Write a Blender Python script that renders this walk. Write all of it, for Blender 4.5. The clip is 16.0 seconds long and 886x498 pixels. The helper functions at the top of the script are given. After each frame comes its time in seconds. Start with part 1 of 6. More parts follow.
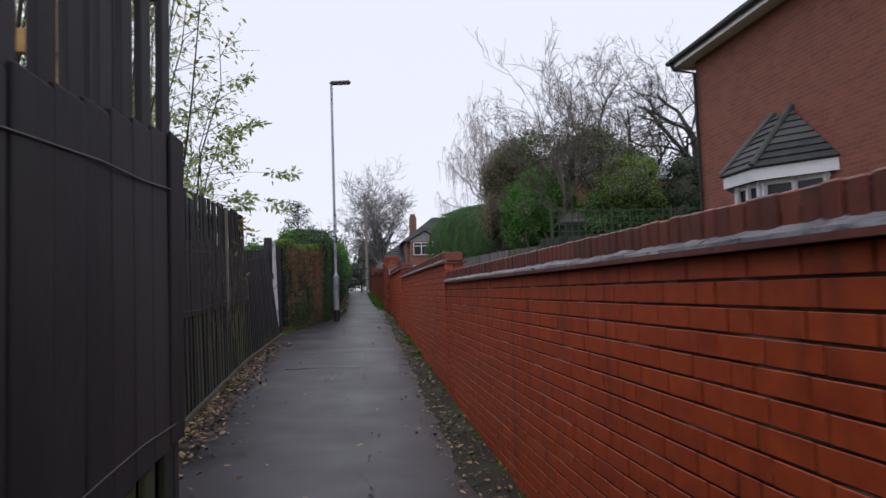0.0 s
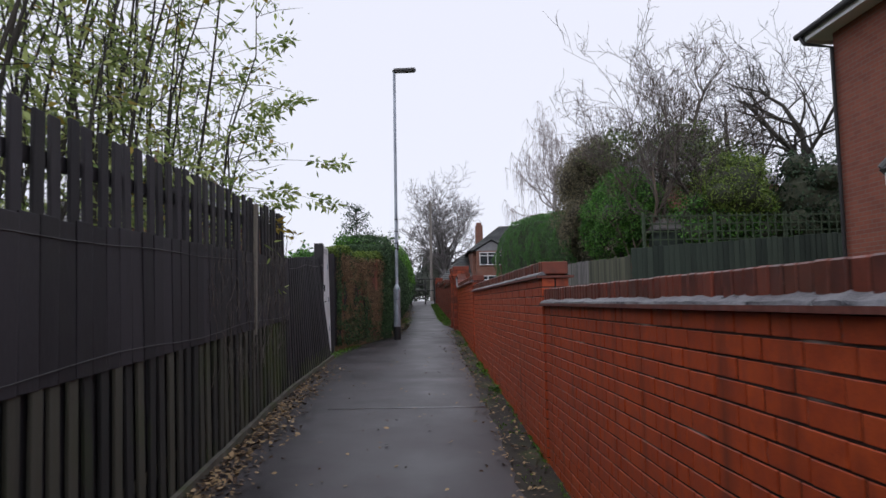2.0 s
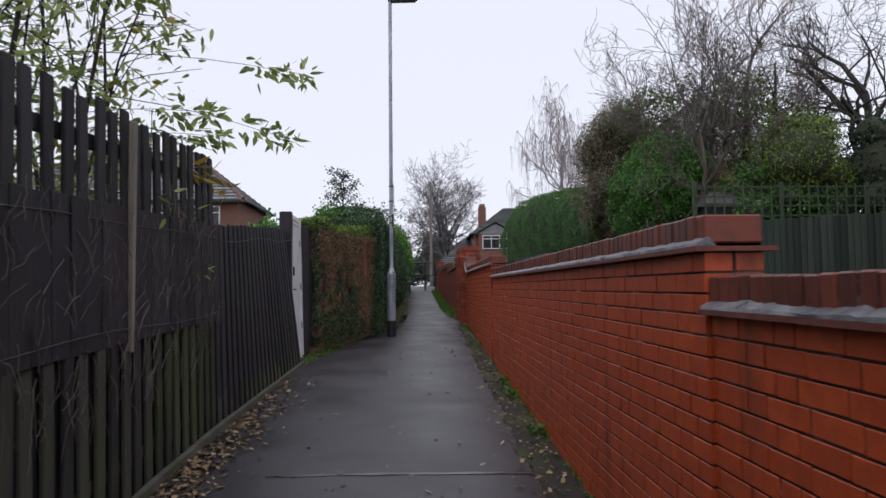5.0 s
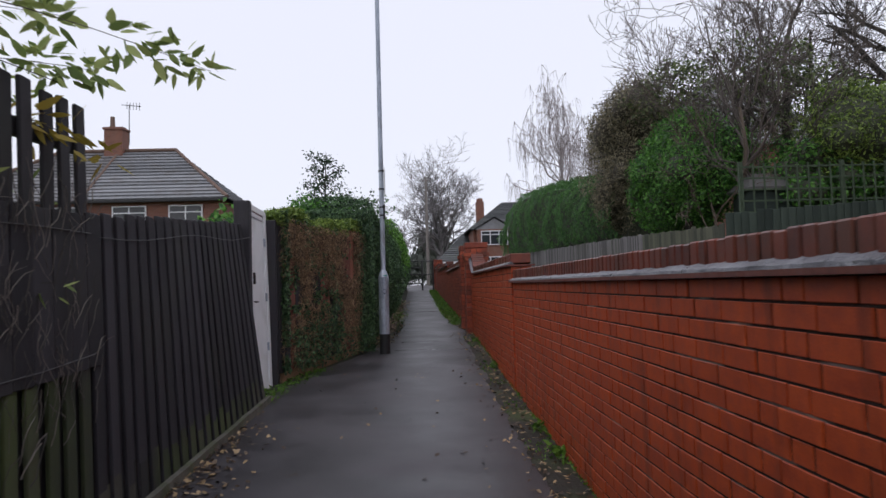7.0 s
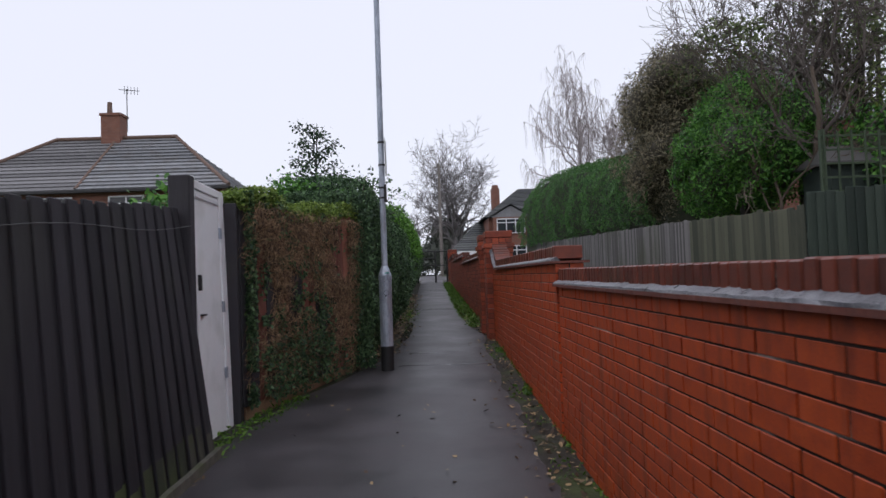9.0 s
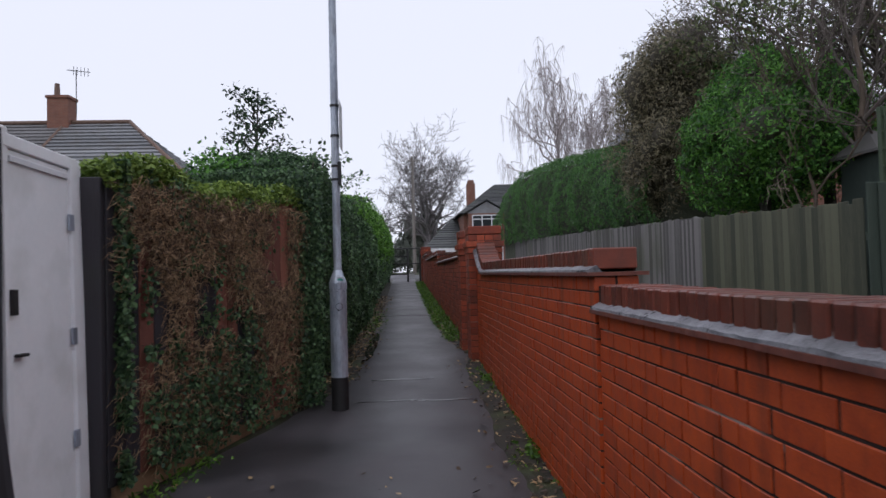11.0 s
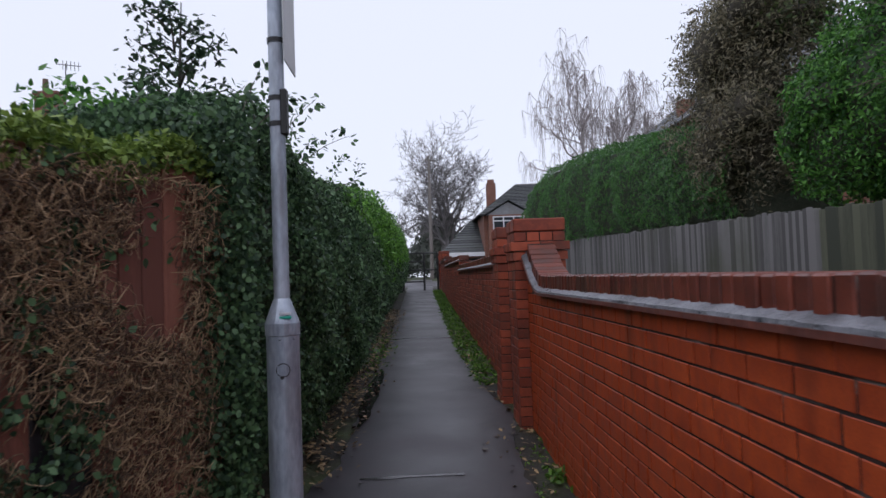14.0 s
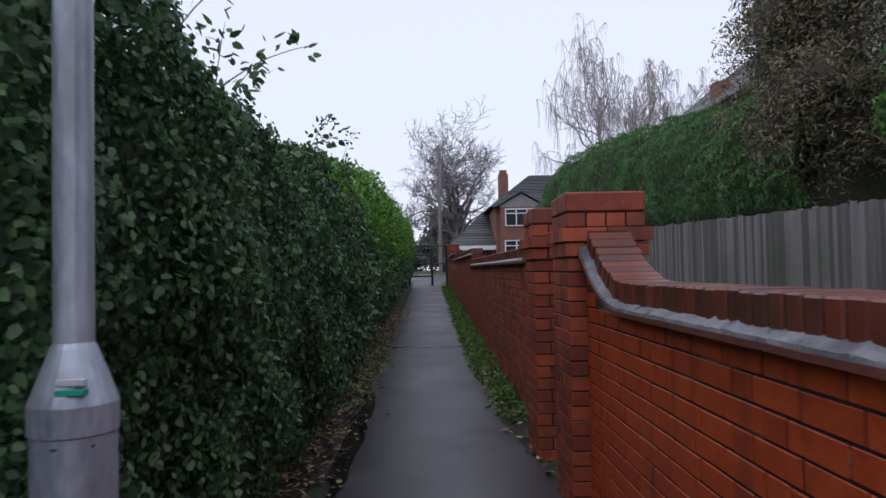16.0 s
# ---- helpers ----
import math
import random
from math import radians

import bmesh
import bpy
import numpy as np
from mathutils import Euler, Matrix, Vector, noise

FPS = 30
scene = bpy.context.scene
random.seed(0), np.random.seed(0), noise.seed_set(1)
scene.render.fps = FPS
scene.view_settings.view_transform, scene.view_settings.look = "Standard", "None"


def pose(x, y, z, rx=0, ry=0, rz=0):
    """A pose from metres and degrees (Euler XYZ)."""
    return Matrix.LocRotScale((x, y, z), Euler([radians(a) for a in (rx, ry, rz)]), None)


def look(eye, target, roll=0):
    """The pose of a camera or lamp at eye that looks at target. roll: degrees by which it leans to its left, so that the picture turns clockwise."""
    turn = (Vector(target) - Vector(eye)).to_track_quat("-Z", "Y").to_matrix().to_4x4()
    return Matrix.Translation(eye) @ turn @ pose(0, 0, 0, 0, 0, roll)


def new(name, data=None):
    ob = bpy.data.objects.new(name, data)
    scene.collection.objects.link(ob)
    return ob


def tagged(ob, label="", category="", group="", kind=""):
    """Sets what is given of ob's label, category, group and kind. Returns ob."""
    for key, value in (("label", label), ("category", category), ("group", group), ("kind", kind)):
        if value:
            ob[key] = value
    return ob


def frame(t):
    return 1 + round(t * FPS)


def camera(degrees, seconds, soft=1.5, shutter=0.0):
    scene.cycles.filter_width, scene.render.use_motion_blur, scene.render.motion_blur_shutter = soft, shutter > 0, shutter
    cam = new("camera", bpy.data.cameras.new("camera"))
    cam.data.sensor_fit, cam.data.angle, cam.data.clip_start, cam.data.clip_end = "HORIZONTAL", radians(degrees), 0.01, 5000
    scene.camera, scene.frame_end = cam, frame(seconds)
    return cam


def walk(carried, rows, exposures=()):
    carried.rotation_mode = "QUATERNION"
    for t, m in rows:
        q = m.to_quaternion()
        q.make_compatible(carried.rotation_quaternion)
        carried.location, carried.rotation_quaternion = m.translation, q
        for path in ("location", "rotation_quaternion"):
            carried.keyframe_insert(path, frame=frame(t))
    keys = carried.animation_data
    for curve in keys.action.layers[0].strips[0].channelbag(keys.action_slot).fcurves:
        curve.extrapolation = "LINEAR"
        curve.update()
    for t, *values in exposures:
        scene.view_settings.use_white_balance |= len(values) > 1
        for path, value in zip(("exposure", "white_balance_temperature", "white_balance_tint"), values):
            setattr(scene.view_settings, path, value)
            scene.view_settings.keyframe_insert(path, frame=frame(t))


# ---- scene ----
cam = camera(65.7, 16.0, shutter=0.4)
METRES, EYE, TILT, LEAN, TURN = 16.4, 1.42, 0.0, 0.0, -7.4
ROWS = [
    (0.0, 0.00000, 0.00000, 0.00000, 0.12, 3.69, 1.94),
    (0.5, -0.00300, 0.03580, 0.00080, 2.12, 3.62, 1.49),
    (1.0, -0.00750, 0.06670, 0.00370, 4.54, 3.18, 1.51),
    (1.5, -0.01320, 0.10130, 0.00450, 4.92, 4.09, 1.10),
    (2.0, -0.01620, 0.13310, 0.00800, 5.41, 4.66, 1.03),
    (2.5, -0.02250, 0.16600, 0.00850, 5.13, 3.98, 0.87),
    (3.0, -0.02650, 0.19820, 0.00950, 5.55, 3.01, 0.46),
    (3.5, -0.03070, 0.23100, 0.01030, 4.45, 2.62, 0.83),
    (4.0, -0.03430, 0.26190, 0.01090, 4.86, 3.38, 0.34),
    (6.5, -0.05499, 0.41854, 0.01820, 5.94, 3.39, 1.09),
    (7.0, -0.06039, 0.45264, 0.02050, 5.00, 3.13, 1.63),
    (7.5, -0.06419, 0.48164, 0.02150, 5.34, 3.11, 1.61),
    (8.0, -0.06689, 0.51604, 0.02480, 6.25, 2.50, 1.73),
    (8.5, -0.07099, 0.54474, 0.02680, 5.83, 2.04, 1.92),
    (9.0, -0.07269, 0.57584, 0.02840, 6.17, 2.24, 2.02),
    (11.5, -0.08895, 0.72500, 0.03530, 3.26, 1.83, 1.82),
    (12.0, -0.09296, 0.75521, 0.03539, 3.32, 1.83, 2.61),
    (12.5, -0.09585, 0.78615, 0.03638, 3.64, 2.45, 1.97),
    (13.0, -0.09873, 0.81533, 0.03827, 3.74, 2.02, 2.00),
    (13.5, -0.10221, 0.84431, 0.03925, 4.19, 2.12, 1.92),
    (14.0, -0.10408, 0.87418, 0.04164, 5.35, 2.27, 1.97),
    (14.5, -0.10776, 0.90336, 0.04182, 4.41, 2.36, 1.79),
    (15.0, -0.10832, 0.93175, 0.04210, 5.50, 2.10, 1.46),
    (15.5, -0.11344, 0.95951, 0.04312, 5.54, 1.67, 1.59),
    (16.0, -0.11617, 0.98673, 0.04448, 6.06, 1.73, 1.12),
]
walk(cam, [(t, pose(0, 0, EYE, TILT, LEAN, TURN) @ pose(METRES * x, METRES * y, METRES * z, 90 + pitch, roll, yaw)) for t, x, y, z, yaw, pitch, roll in ROWS],
     exposures=[(0.0, 0.0, 6380, 10), (9.0, 0.0, 6330, 10), (16.0, 0.0, 6020, 11)])

# ---- world and light: flat overcast winter sky ----
world = bpy.data.worlds.new("overcast")
scene.world = world
world.use_nodes = True
wn, wl = world.node_tree.nodes, world.node_tree.links
wn.clear()
sky = wn.new("ShaderNodeTexSky")
sky.sky_type, sky.sun_disc = "NISHITA", False
sky.sun_elevation, sky.sun_rotation = radians(22), radians(200)
dim = wn.new("ShaderNodeMix")
dim.data_type, dim.blend_type = "RGBA", "MIX"
dim.inputs[0].default_value = 0.93
dim.inputs[7].default_value = (9.1, 9.15, 10.25, 1)
bg = wn.new("ShaderNodeBackground")
bg.inputs["Strength"].default_value = 0.1
wo = wn.new("ShaderNodeOutputWorld")
wl.new(sky.outputs[0], dim.inputs[6])
wl.new(dim.outputs[2], bg.inputs["Color"])
wl.new(bg.outputs[0], wo.inputs["Surface"])
sun = new("sun", bpy.data.lights.new("sun", "SUN"))
sun.data.energy, sun.data.angle, sun.data.color = 0.5, radians(25), (1.0, 0.97, 0.93)
sun.matrix_world = look((-8, -20, 30), (0, 0, 0))


# ---- materials ----
def mat(name, c1, c2, rough=0.7, scale=6.0, bump=0.2, fine=60.0, metal=0.0, vary=0.0, island=False,
        stain=None, stain_amt=0.0, stain_scale=1.2, stain_stretch=(1, 1, 1), stain_from=0.5, stretch=(1, 1, 1), rvar=0.12, spec=0.5, blade=0.0, bump_dist=0.004):
    m = bpy.data.materials.new(name)
    m.use_nodes = True
    nt = m.node_tree
    N, L = nt.nodes, nt.links
    b = N["Principled BSDF"]
    co = N.new("ShaderNodeTexCoord")
    mp = N.new("ShaderNodeMapping")
    mp.inputs["Scale"].default_value = stretch
    L.new(co.outputs["Object"], mp.inputs["Vector"])
    vec = mp.outputs[0]
    info = N.new("ShaderNodeObjectInfo")
    geo = N.new("ShaderNodeNewGeometry")
    rnd = geo.outputs["Random Per Island"] if island else info.outputs["Random"]
    off = N.new("ShaderNodeVectorMath")
    off.operation = "MULTIPLY_ADD"
    comb = N.new("ShaderNodeCombineXYZ")
    for i in range(3):
        L.new(info.outputs["Random"], comb.inputs[i])
    off.inputs[1].default_value = (17, 31, 23)
    L.new(comb.outputs[0], off.inputs[0])
    L.new(vec, off.inputs[2])
    n1 = N.new("ShaderNodeTexNoise")
    n1.inputs["Scale"].default_value, n1.inputs["Detail"].default_value = scale, 5
    L.new(off.outputs[0], n1.inputs["Vector"])
    n2 = N.new("ShaderNodeTexNoise")
    n2.inputs["Scale"].default_value, n2.inputs["Detail"].default_value = fine, 3
    L.new(off.outputs[0], n2.inputs["Vector"])
    ramp = N.new("ShaderNodeValToRGB")
    ramp.color_ramp.elements[0].position, ramp.color_ramp.elements[1].position = 0.32, 0.7
    ramp.color_ramp.elements[0].color, ramp.color_ramp.elements[1].color = (*c1, 1), (*c2, 1)
    add = N.new("ShaderNodeMath")
    add.operation = "MULTIPLY_ADD"
    add.inputs[1].default_value = 0.35
    sub = N.new("ShaderNodeMath")
    sub.operation = "MULTIPLY"
    sub.inputs[1].default_value = 0.65
    L.new(n1.outputs[0], sub.inputs[0])
    L.new(n2.outputs[0], add.inputs[0])
    L.new(sub.outputs[0], add.inputs[2])
    fac = add.outputs[0]
    if vary:
        v = N.new("ShaderNodeMath")
        v.operation = "MULTIPLY_ADD"
        v.inputs[1].default_value, v.inputs[2].default_value = vary, -vary / 2
        L.new(rnd, v.inputs[0])
        s = N.new("ShaderNodeMath")
        L.new(v.outputs[0], s.inputs[0])
        L.new(fac, s.inputs[1])
        fac = s.outputs[0]
    L.new(fac, ramp.inputs[0])
    col = ramp.outputs[0]
    if stain:
        n3 = N.new("ShaderNodeTexNoise")
        n3.inputs["Scale"].default_value, n3.inputs["Detail"].default_value = stain_scale, 6
        gp = N.new("ShaderNodeNewGeometry")
        sm = N.new("ShaderNodeMapping")
        sm.inputs["Scale"].default_value = stain_stretch
        L.new(gp.outputs["Position"], sm.inputs["Vector"])
        L.new(sm.outputs[0], n3.inputs["Vector"])
        r3 = N.new("ShaderNodeValToRGB")
        r3.color_ramp.elements[0].position, r3.color_ramp.elements[1].position = stain_from, stain_from + 0.2
        L.new(n3.outputs[0], r3.inputs[0])
        k = N.new("ShaderNodeMath")
        k.operation = "MULTIPLY"
        k.inputs[1].default_value = stain_amt
        L.new(r3.outputs[0], k.inputs[0])
        mx = N.new("ShaderNodeMix")
        mx.data_type = "RGBA"
        mx.inputs[7].default_value = (*stain, 1)
        L.new(k.outputs[0], mx.inputs[0])
        L.new(col, mx.inputs[6])
        col = mx.outputs[2]
    L.new(col, b.inputs["Base Color"])
    rr = N.new("ShaderNodeMath")
    rr.operation = "MULTIPLY_ADD"
    rr.inputs[1].default_value, rr.inputs[2].default_value = rvar * 2, rough - rvar
    L.new(n1.outputs[0], rr.inputs[0])
    L.new(rr.outputs[0], b.inputs["Roughness"])
    b.inputs["Metallic"].default_value = metal
    b.inputs["Specular IOR Level"].default_value = spec
    if bump:
        bp = N.new("ShaderNodeBump")
        bp.inputs["Strength"].default_value, bp.inputs["Distance"].default_value = bump, bump_dist
        L.new(add.outputs[0], bp.inputs["Height"])
        L.new(bp.outputs[0], b.inputs["Normal"])
    return m


def brick_mat(name, c1, c2, mortar, axis="YZ"):
    """Small far-off brickwork, courses of 75 mm."""
    m = bpy.data.materials.new(name)
    m.use_nodes = True
    N, L = m.node_tree.nodes, m.node_tree.links
    b = N["Principled BSDF"]
    co = N.new("ShaderNodeTexCoord")
    se = N.new("ShaderNodeSeparateXYZ")
    cb = N.new("ShaderNodeCombineXYZ")
    L.new(co.outputs["Object"], se.inputs[0])
    ad = N.new("ShaderNodeMath")
    L.new(se.outputs[0], ad.inputs[0])
    L.new(se.outputs[1], ad.inputs[1])
    L.new(ad.outputs[0], cb.inputs[0])
    L.new(se.outputs[2], cb.inputs[1])
    br = N.new("ShaderNodeTexBrick")
    br.inputs["Scale"].default_value = 1
    br.inputs["Brick Width"].default_value, br.inputs["Row Height"].default_value = 0.225, 0.075
    br.inputs["Mortar Size"].default_value = 0.006
    br.inputs["Color1"].default_value, br.inputs["Color2"].default_value = (*c1, 1), (*c2, 1)
    br.inputs["Mortar"].default_value = (*mortar, 1)
    L.new(cb.outputs[0], br.inputs["Vector"])
    n = N.new("ShaderNodeTexNoise")
    n.inputs["Scale"].default_value, n.inputs["Detail"].default_value = 2.5, 6
    L.new(co.outputs["Object"], n.inputs["Vector"])
    mx = N.new("ShaderNodeMix")
    mx.data_type, mx.blend_type = "RGBA", "MULTIPLY"
    mx.inputs[0].default_value = 0.6
    rp = N.new("ShaderNodeValToRGB")
    rp.color_ramp.elements[0].color, rp.color_ramp.elements[1].color = (0.55, 0.5, 0.5, 1), (1.2, 1.15, 1.1, 1)
    L.new(n.outputs[0], rp.inputs[0])
    L.new(br.outputs["Color"], mx.inputs[6])
    L.new(rp.outputs[0], mx.inputs[7])
    L.new(mx.outputs[2], b.inputs["Base Color"])
    b.inputs["Roughness"].default_value = 0.8
    bp = N.new("ShaderNodeBump")
    bp.inputs["Strength"].default_value, bp.inputs["Distance"].default_value = 0.5, 0.006
    bp.invert = True
    L.new(br.outputs["Fac"], bp.inputs["Height"])
    L.new(bp.outputs[0], b.inputs["Normal"])
    return m


def leaf_mat(name, c1, c2, rough=0.5, trans=0.3):
    """Leaf surface that lets some of the light through."""
    m = mat(name, c1, c2, rough=rough, scale=2.0, bump=0.0, fine=9.0, vary=0.9, island=True, spec=0.35)
    N, L = m.node_tree.nodes, m.node_tree.links
    b, out = N["Principled BSDF"], N["Material Output"]
    tl, mx = N.new("ShaderNodeBsdfTranslucent"), N.new("ShaderNodeMixShader")
    L.new(b.inputs["Base Color"].links[0].from_socket, tl.inputs["Color"])
    mx.inputs[0].default_value = trans
    L.new(b.outputs[0], mx.inputs[1])
    L.new(tl.outputs[0], mx.inputs[2])
    L.new(mx.outputs[0], out.inputs["Surface"])
    return m


M_BRICK = mat("red_pressed_brick", (0.32, 0.043, 0.0115), (0.585, 0.096, 0.019), rough=0.5, scale=16, bump=0.45, fine=150,
              vary=0.10, stain=(0.060, 0.020, 0.014), stain_amt=0.62, stain_scale=1.0, stain_stretch=(7, 7, 0.9), stain_from=0.54, rvar=0.15)
M_BRICKJ = mat("red_pressed_brick_joined", (0.32, 0.043, 0.0115), (0.585, 0.096, 0.019), rough=0.5, scale=16, bump=0.45, fine=150,
               vary=0.10, island=True, stain=(0.060, 0.020, 0.014), stain_amt=0.62, stain_scale=1.0, stain_stretch=(7, 7, 0.9), stain_from=0.54, rvar=0.15)
M_PIER = mat("weathered_red_brick", (0.19, 0.035, 0.017), (0.40, 0.078, 0.032), rough=0.6, scale=14, bump=0.5, fine=140,
             vary=0.4, stain=(0.07, 0.03, 0.02), stain_amt=0.6, stain_scale=3.5, rvar=0.15)
M_PIERJ = mat("weathered_red_brick_joined", (0.19, 0.035, 0.017), (0.40, 0.078, 0.032), rough=0.6, scale=14, bump=0.5, fine=140,
              vary=0.4, island=True, stain=(0.07, 0.03, 0.02), stain_amt=0.6, stain_scale=3.5, rvar=0.15)
M_COPING = mat("dark_red_coping_brick", (0.088, 0.024, 0.016), (0.20, 0.044, 0.023), rough=0.42, scale=14, bump=0.4, fine=150,
               vary=0.34, stain=(0.05, 0.040, 0.025), stain_amt=0.6, stain_scale=2.0, stain_stretch=(1, 1, 0.4), rvar=0.2)
M_MORTAR = mat("dark_mortar", (0.012, 0.008, 0.007), (0.050, 0.026, 0.020), rough=0.9, scale=9, bump=0.6, fine=180,
               stain=(0.60, 0.53, 0.47), stain_amt=0.8, stain_scale=1.0, stain_stretch=(1, 2.2, 14), stain_from=0.565)
M_FILLET = mat("grey_mortar_fillet", (0.085, 0.088, 0.10), (0.33, 0.33, 0.36), rough=0.36, scale=14, bump=1.0, fine=90,
               stain=(0.06, 0.06, 0.066), stain_amt=0.85, stain_scale=4.5, rvar=0.28, bump_dist=0.014)
M_TILE = mat("creasing_tile", (0.10, 0.03, 0.022), (0.2, 0.06, 0.04), rough=0.6, scale=15, bump=0.3)
M_FENCE = mat("black_stained_timber", (0.0115, 0.0105, 0.0140), (0.035, 0.032, 0.039), rough=0.75, scale=4, bump=0.6, fine=50,
              vary=0.35, stretch=(3, 3, 0.25), stain=(0.04, 0.042, 0.03), stain_amt=0.35, stain_scale=1.6)
M_FENCELOW = mat("green_weathered_timber", (0.018, 0.018, 0.017), (0.066, 0.064, 0.048), rough=0.85, scale=4, bump=0.6, fine=50,
                 vary=0.9, stretch=(3, 3, 0.25), stain=(0.058, 0.082, 0.018), stain_amt=0.75, stain_scale=1.4, stain_stretch=(1, 1, 0.6))
M_RAIL = mat("raw_yellow_timber", (0.30, 0.17, 0.05), (0.5, 0.3, 0.1), rough=0.7, scale=3, bump=0.3, stretch=(3, 0.3, 3))
M_WOODPALE = mat("grey_weathered_post", (0.16, 0.14, 0.115), (0.30, 0.27, 0.23), rough=0.85, scale=4, bump=0.5, stretch=(3, 3, 0.3))
M_WIRE = mat("grey_wire", (0.05, 0.05, 0.05), (0.12, 0.12, 0.12), rough=0.6, metal=0.4, bump=0)
M_ASPHALT = mat("wet_asphalt", (0.023, 0.0205, 0.0225), (0.078, 0.069, 0.076), rough=0.46, scale=1.6, bump=1.0, fine=110,
                stain=(0.019, 0.017, 0.019), stain_amt=0.5, stain_scale=1.7, rvar=0.26, bump_dist=0.005)
M_JOINT = mat("pale_concrete_joint", (0.045, 0.042, 0.045), (0.085, 0.08, 0.084), rough=0.25, scale=7, bump=0.5, fine=90)
M_SOIL = mat("wet_soil_and_moss", (0.014, 0.012, 0.010), (0.045, 0.038, 0.026), rough=0.75, scale=3, bump=1.0, fine=40,
             stain=(0.06, 0.085, 0.02), stain_amt=0.8, stain_scale=1.8, bump_dist=0.02)
M_GROUND = mat("winter_grass_ground", (0.03, 0.04, 0.012), (0.07, 0.09, 0.03), rough=0.95, scale=1.1, bump=0.6, fine=30, bump_dist=0.02)
M_KERB = mat("mossy_edging", (0.06, 0.055, 0.045), (0.16, 0.15, 0.12), rough=0.85, scale=8, bump=0.5, stain=(0.06, 0.08, 0.02), stain_amt=0.7, stain_scale=4)
M_WHITE = mat("white_door_paint", (0.80, 0.81, 0.83), (0.88, 0.88, 0.89), rough=0.45, scale=2.5, bump=0.08, fine=30, stain=(0.50, 0.51, 0.47), stain_amt=0.35, stain_scale=3)
M_GALV = mat("galvanised_steel", (0.22, 0.25, 0.31), (0.52, 0.57, 0.66), rough=0.40, scale=7, bump=0.15, fine=60, metal=0.4, stretch=(1, 1, 0.35), stain=(0.20, 0.20, 0.21), stain_amt=0.6, stain_scale=5, stain_stretch=(3, 3, 0.7))
M_BLACK = mat("black_paint", (0.008, 0.008, 0.009), (0.02, 0.02, 0.022), rough=0.55, scale=8, bump=0.15)
M_LAMPHEAD = mat("lamp_head_grey", (0.10, 0.10, 0.11), (0.17, 0.17, 0.18), rough=0.5, scale=8, bump=0.05)
M_GREENLBL = mat("green_sticker", (0.02, 0.30, 0.22), (0.03, 0.36, 0.27), rough=0.4, bump=0)
M_PALELBL = mat("pale_sticker", (0.5, 0.5, 0.55), (0.62, 0.6, 0.65), rough=0.4, bump=0)
M_SIGN = mat("sign_back", (0.45, 0.46, 0.48), (0.58, 0.58, 0.6), rough=0.5, bump=0.05)
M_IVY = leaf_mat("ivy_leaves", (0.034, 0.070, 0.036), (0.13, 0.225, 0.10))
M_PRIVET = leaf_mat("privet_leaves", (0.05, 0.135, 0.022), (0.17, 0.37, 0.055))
M_DRYSTEM = mat("dry_climber_stems", (0.105, 0.066, 0.042), (0.44, 0.30, 0.175), rough=0.85, scale=4, bump=0.0, vary=0.8, island=True)
M_RUSTBOARD = mat("red_brown_fence_board", (0.15, 0.052, 0.036), (0.31, 0.12, 0.08), rough=0.8, scale=5, bump=0.4, fine=60, vary=0.4, stretch=(3, 3, 0.3))
M_TANBOARD = mat("tan_gravel_board", (0.17, 0.10, 0.055), (0.30, 0.19, 0.11), rough=0.8, scale=5, bump=0.4, fine=60, stretch=(0.4, 0.4, 3))
M_WILLOW = leaf_mat("shrub_leaves", (0.20, 0.28, 0.085), (0.50, 0.58, 0.21))
M_YELLOW = leaf_mat("yellow_leaves", (0.25, 0.20, 0.03), (0.42, 0.32, 0.06))
M_LITTER = mat("leaf_litter", (0.06, 0.034, 0.018), (0.42, 0.29, 0.15), rough=0.6, scale=3, bump=0, vary=1.0, island=True)
M_BARK = mat("dark_bark", (0.022, 0.020, 0.017), (0.065, 0.058, 0.048), rough=0.9, scale=9, bump=0.6, fine=50, stretch=(1, 1, 0.3))
M_TWIG = mat("brown_twigs", (0.085, 0.07, 0.062), (0.17, 0.145, 0.13), rough=0.9, scale=6, bump=0)
# grey lightened so the far trees carry distance haze in their colour
M_FARTWIG = mat("haze_paled_far_twigs", (0.15, 0.14, 0.145), (0.24, 0.225, 0.23), rough=0.9, scale=3, bump=0)
M_BIRCH = mat("birch_bark", (0.22, 0.2, 0.19), (0.42, 0.4, 0.38), rough=0.8, scale=4, bump=0.2)
M_BIRCHTWIG = mat("birch_twigs", (0.26, 0.22, 0.22), (0.38, 0.34, 0.34), rough=0.9, scale=4, bump=0)
M_CYPRESS = leaf_mat("cypress_foliage", (0.030, 0.092, 0.026), (0.12, 0.29, 0.06))
M_LAUREL = leaf_mat("laurel_leaves", (0.036, 0.112, 0.024), (0.135, 0.32, 0.056))
M_CONIFER = leaf_mat("brown_green_conifer", (0.095, 0.088, 0.058), (0.30, 0.265, 0.175))
M_OLIVE = leaf_mat("olive_green_foliage", (0.06, 0.085, 0.035), (0.20, 0.25, 0.10))
M_YELLOWGREEN = leaf_mat("yellow_green_foliage", (0.085, 0.14, 0.025), (0.26, 0.36, 0.08))
M_HOLLY = leaf_mat("dark_holly", (0.012, 0.028, 0.016), (0.05, 0.092, 0.045))
M_GREENFENCE = mat("green_stained_boards", (0.020, 0.032, 0.026), (0.05, 0.07, 0.055), rough=0.8, scale=4, bump=0.4, fine=50, vary=0.5, stretch=(3, 3, 0.3))
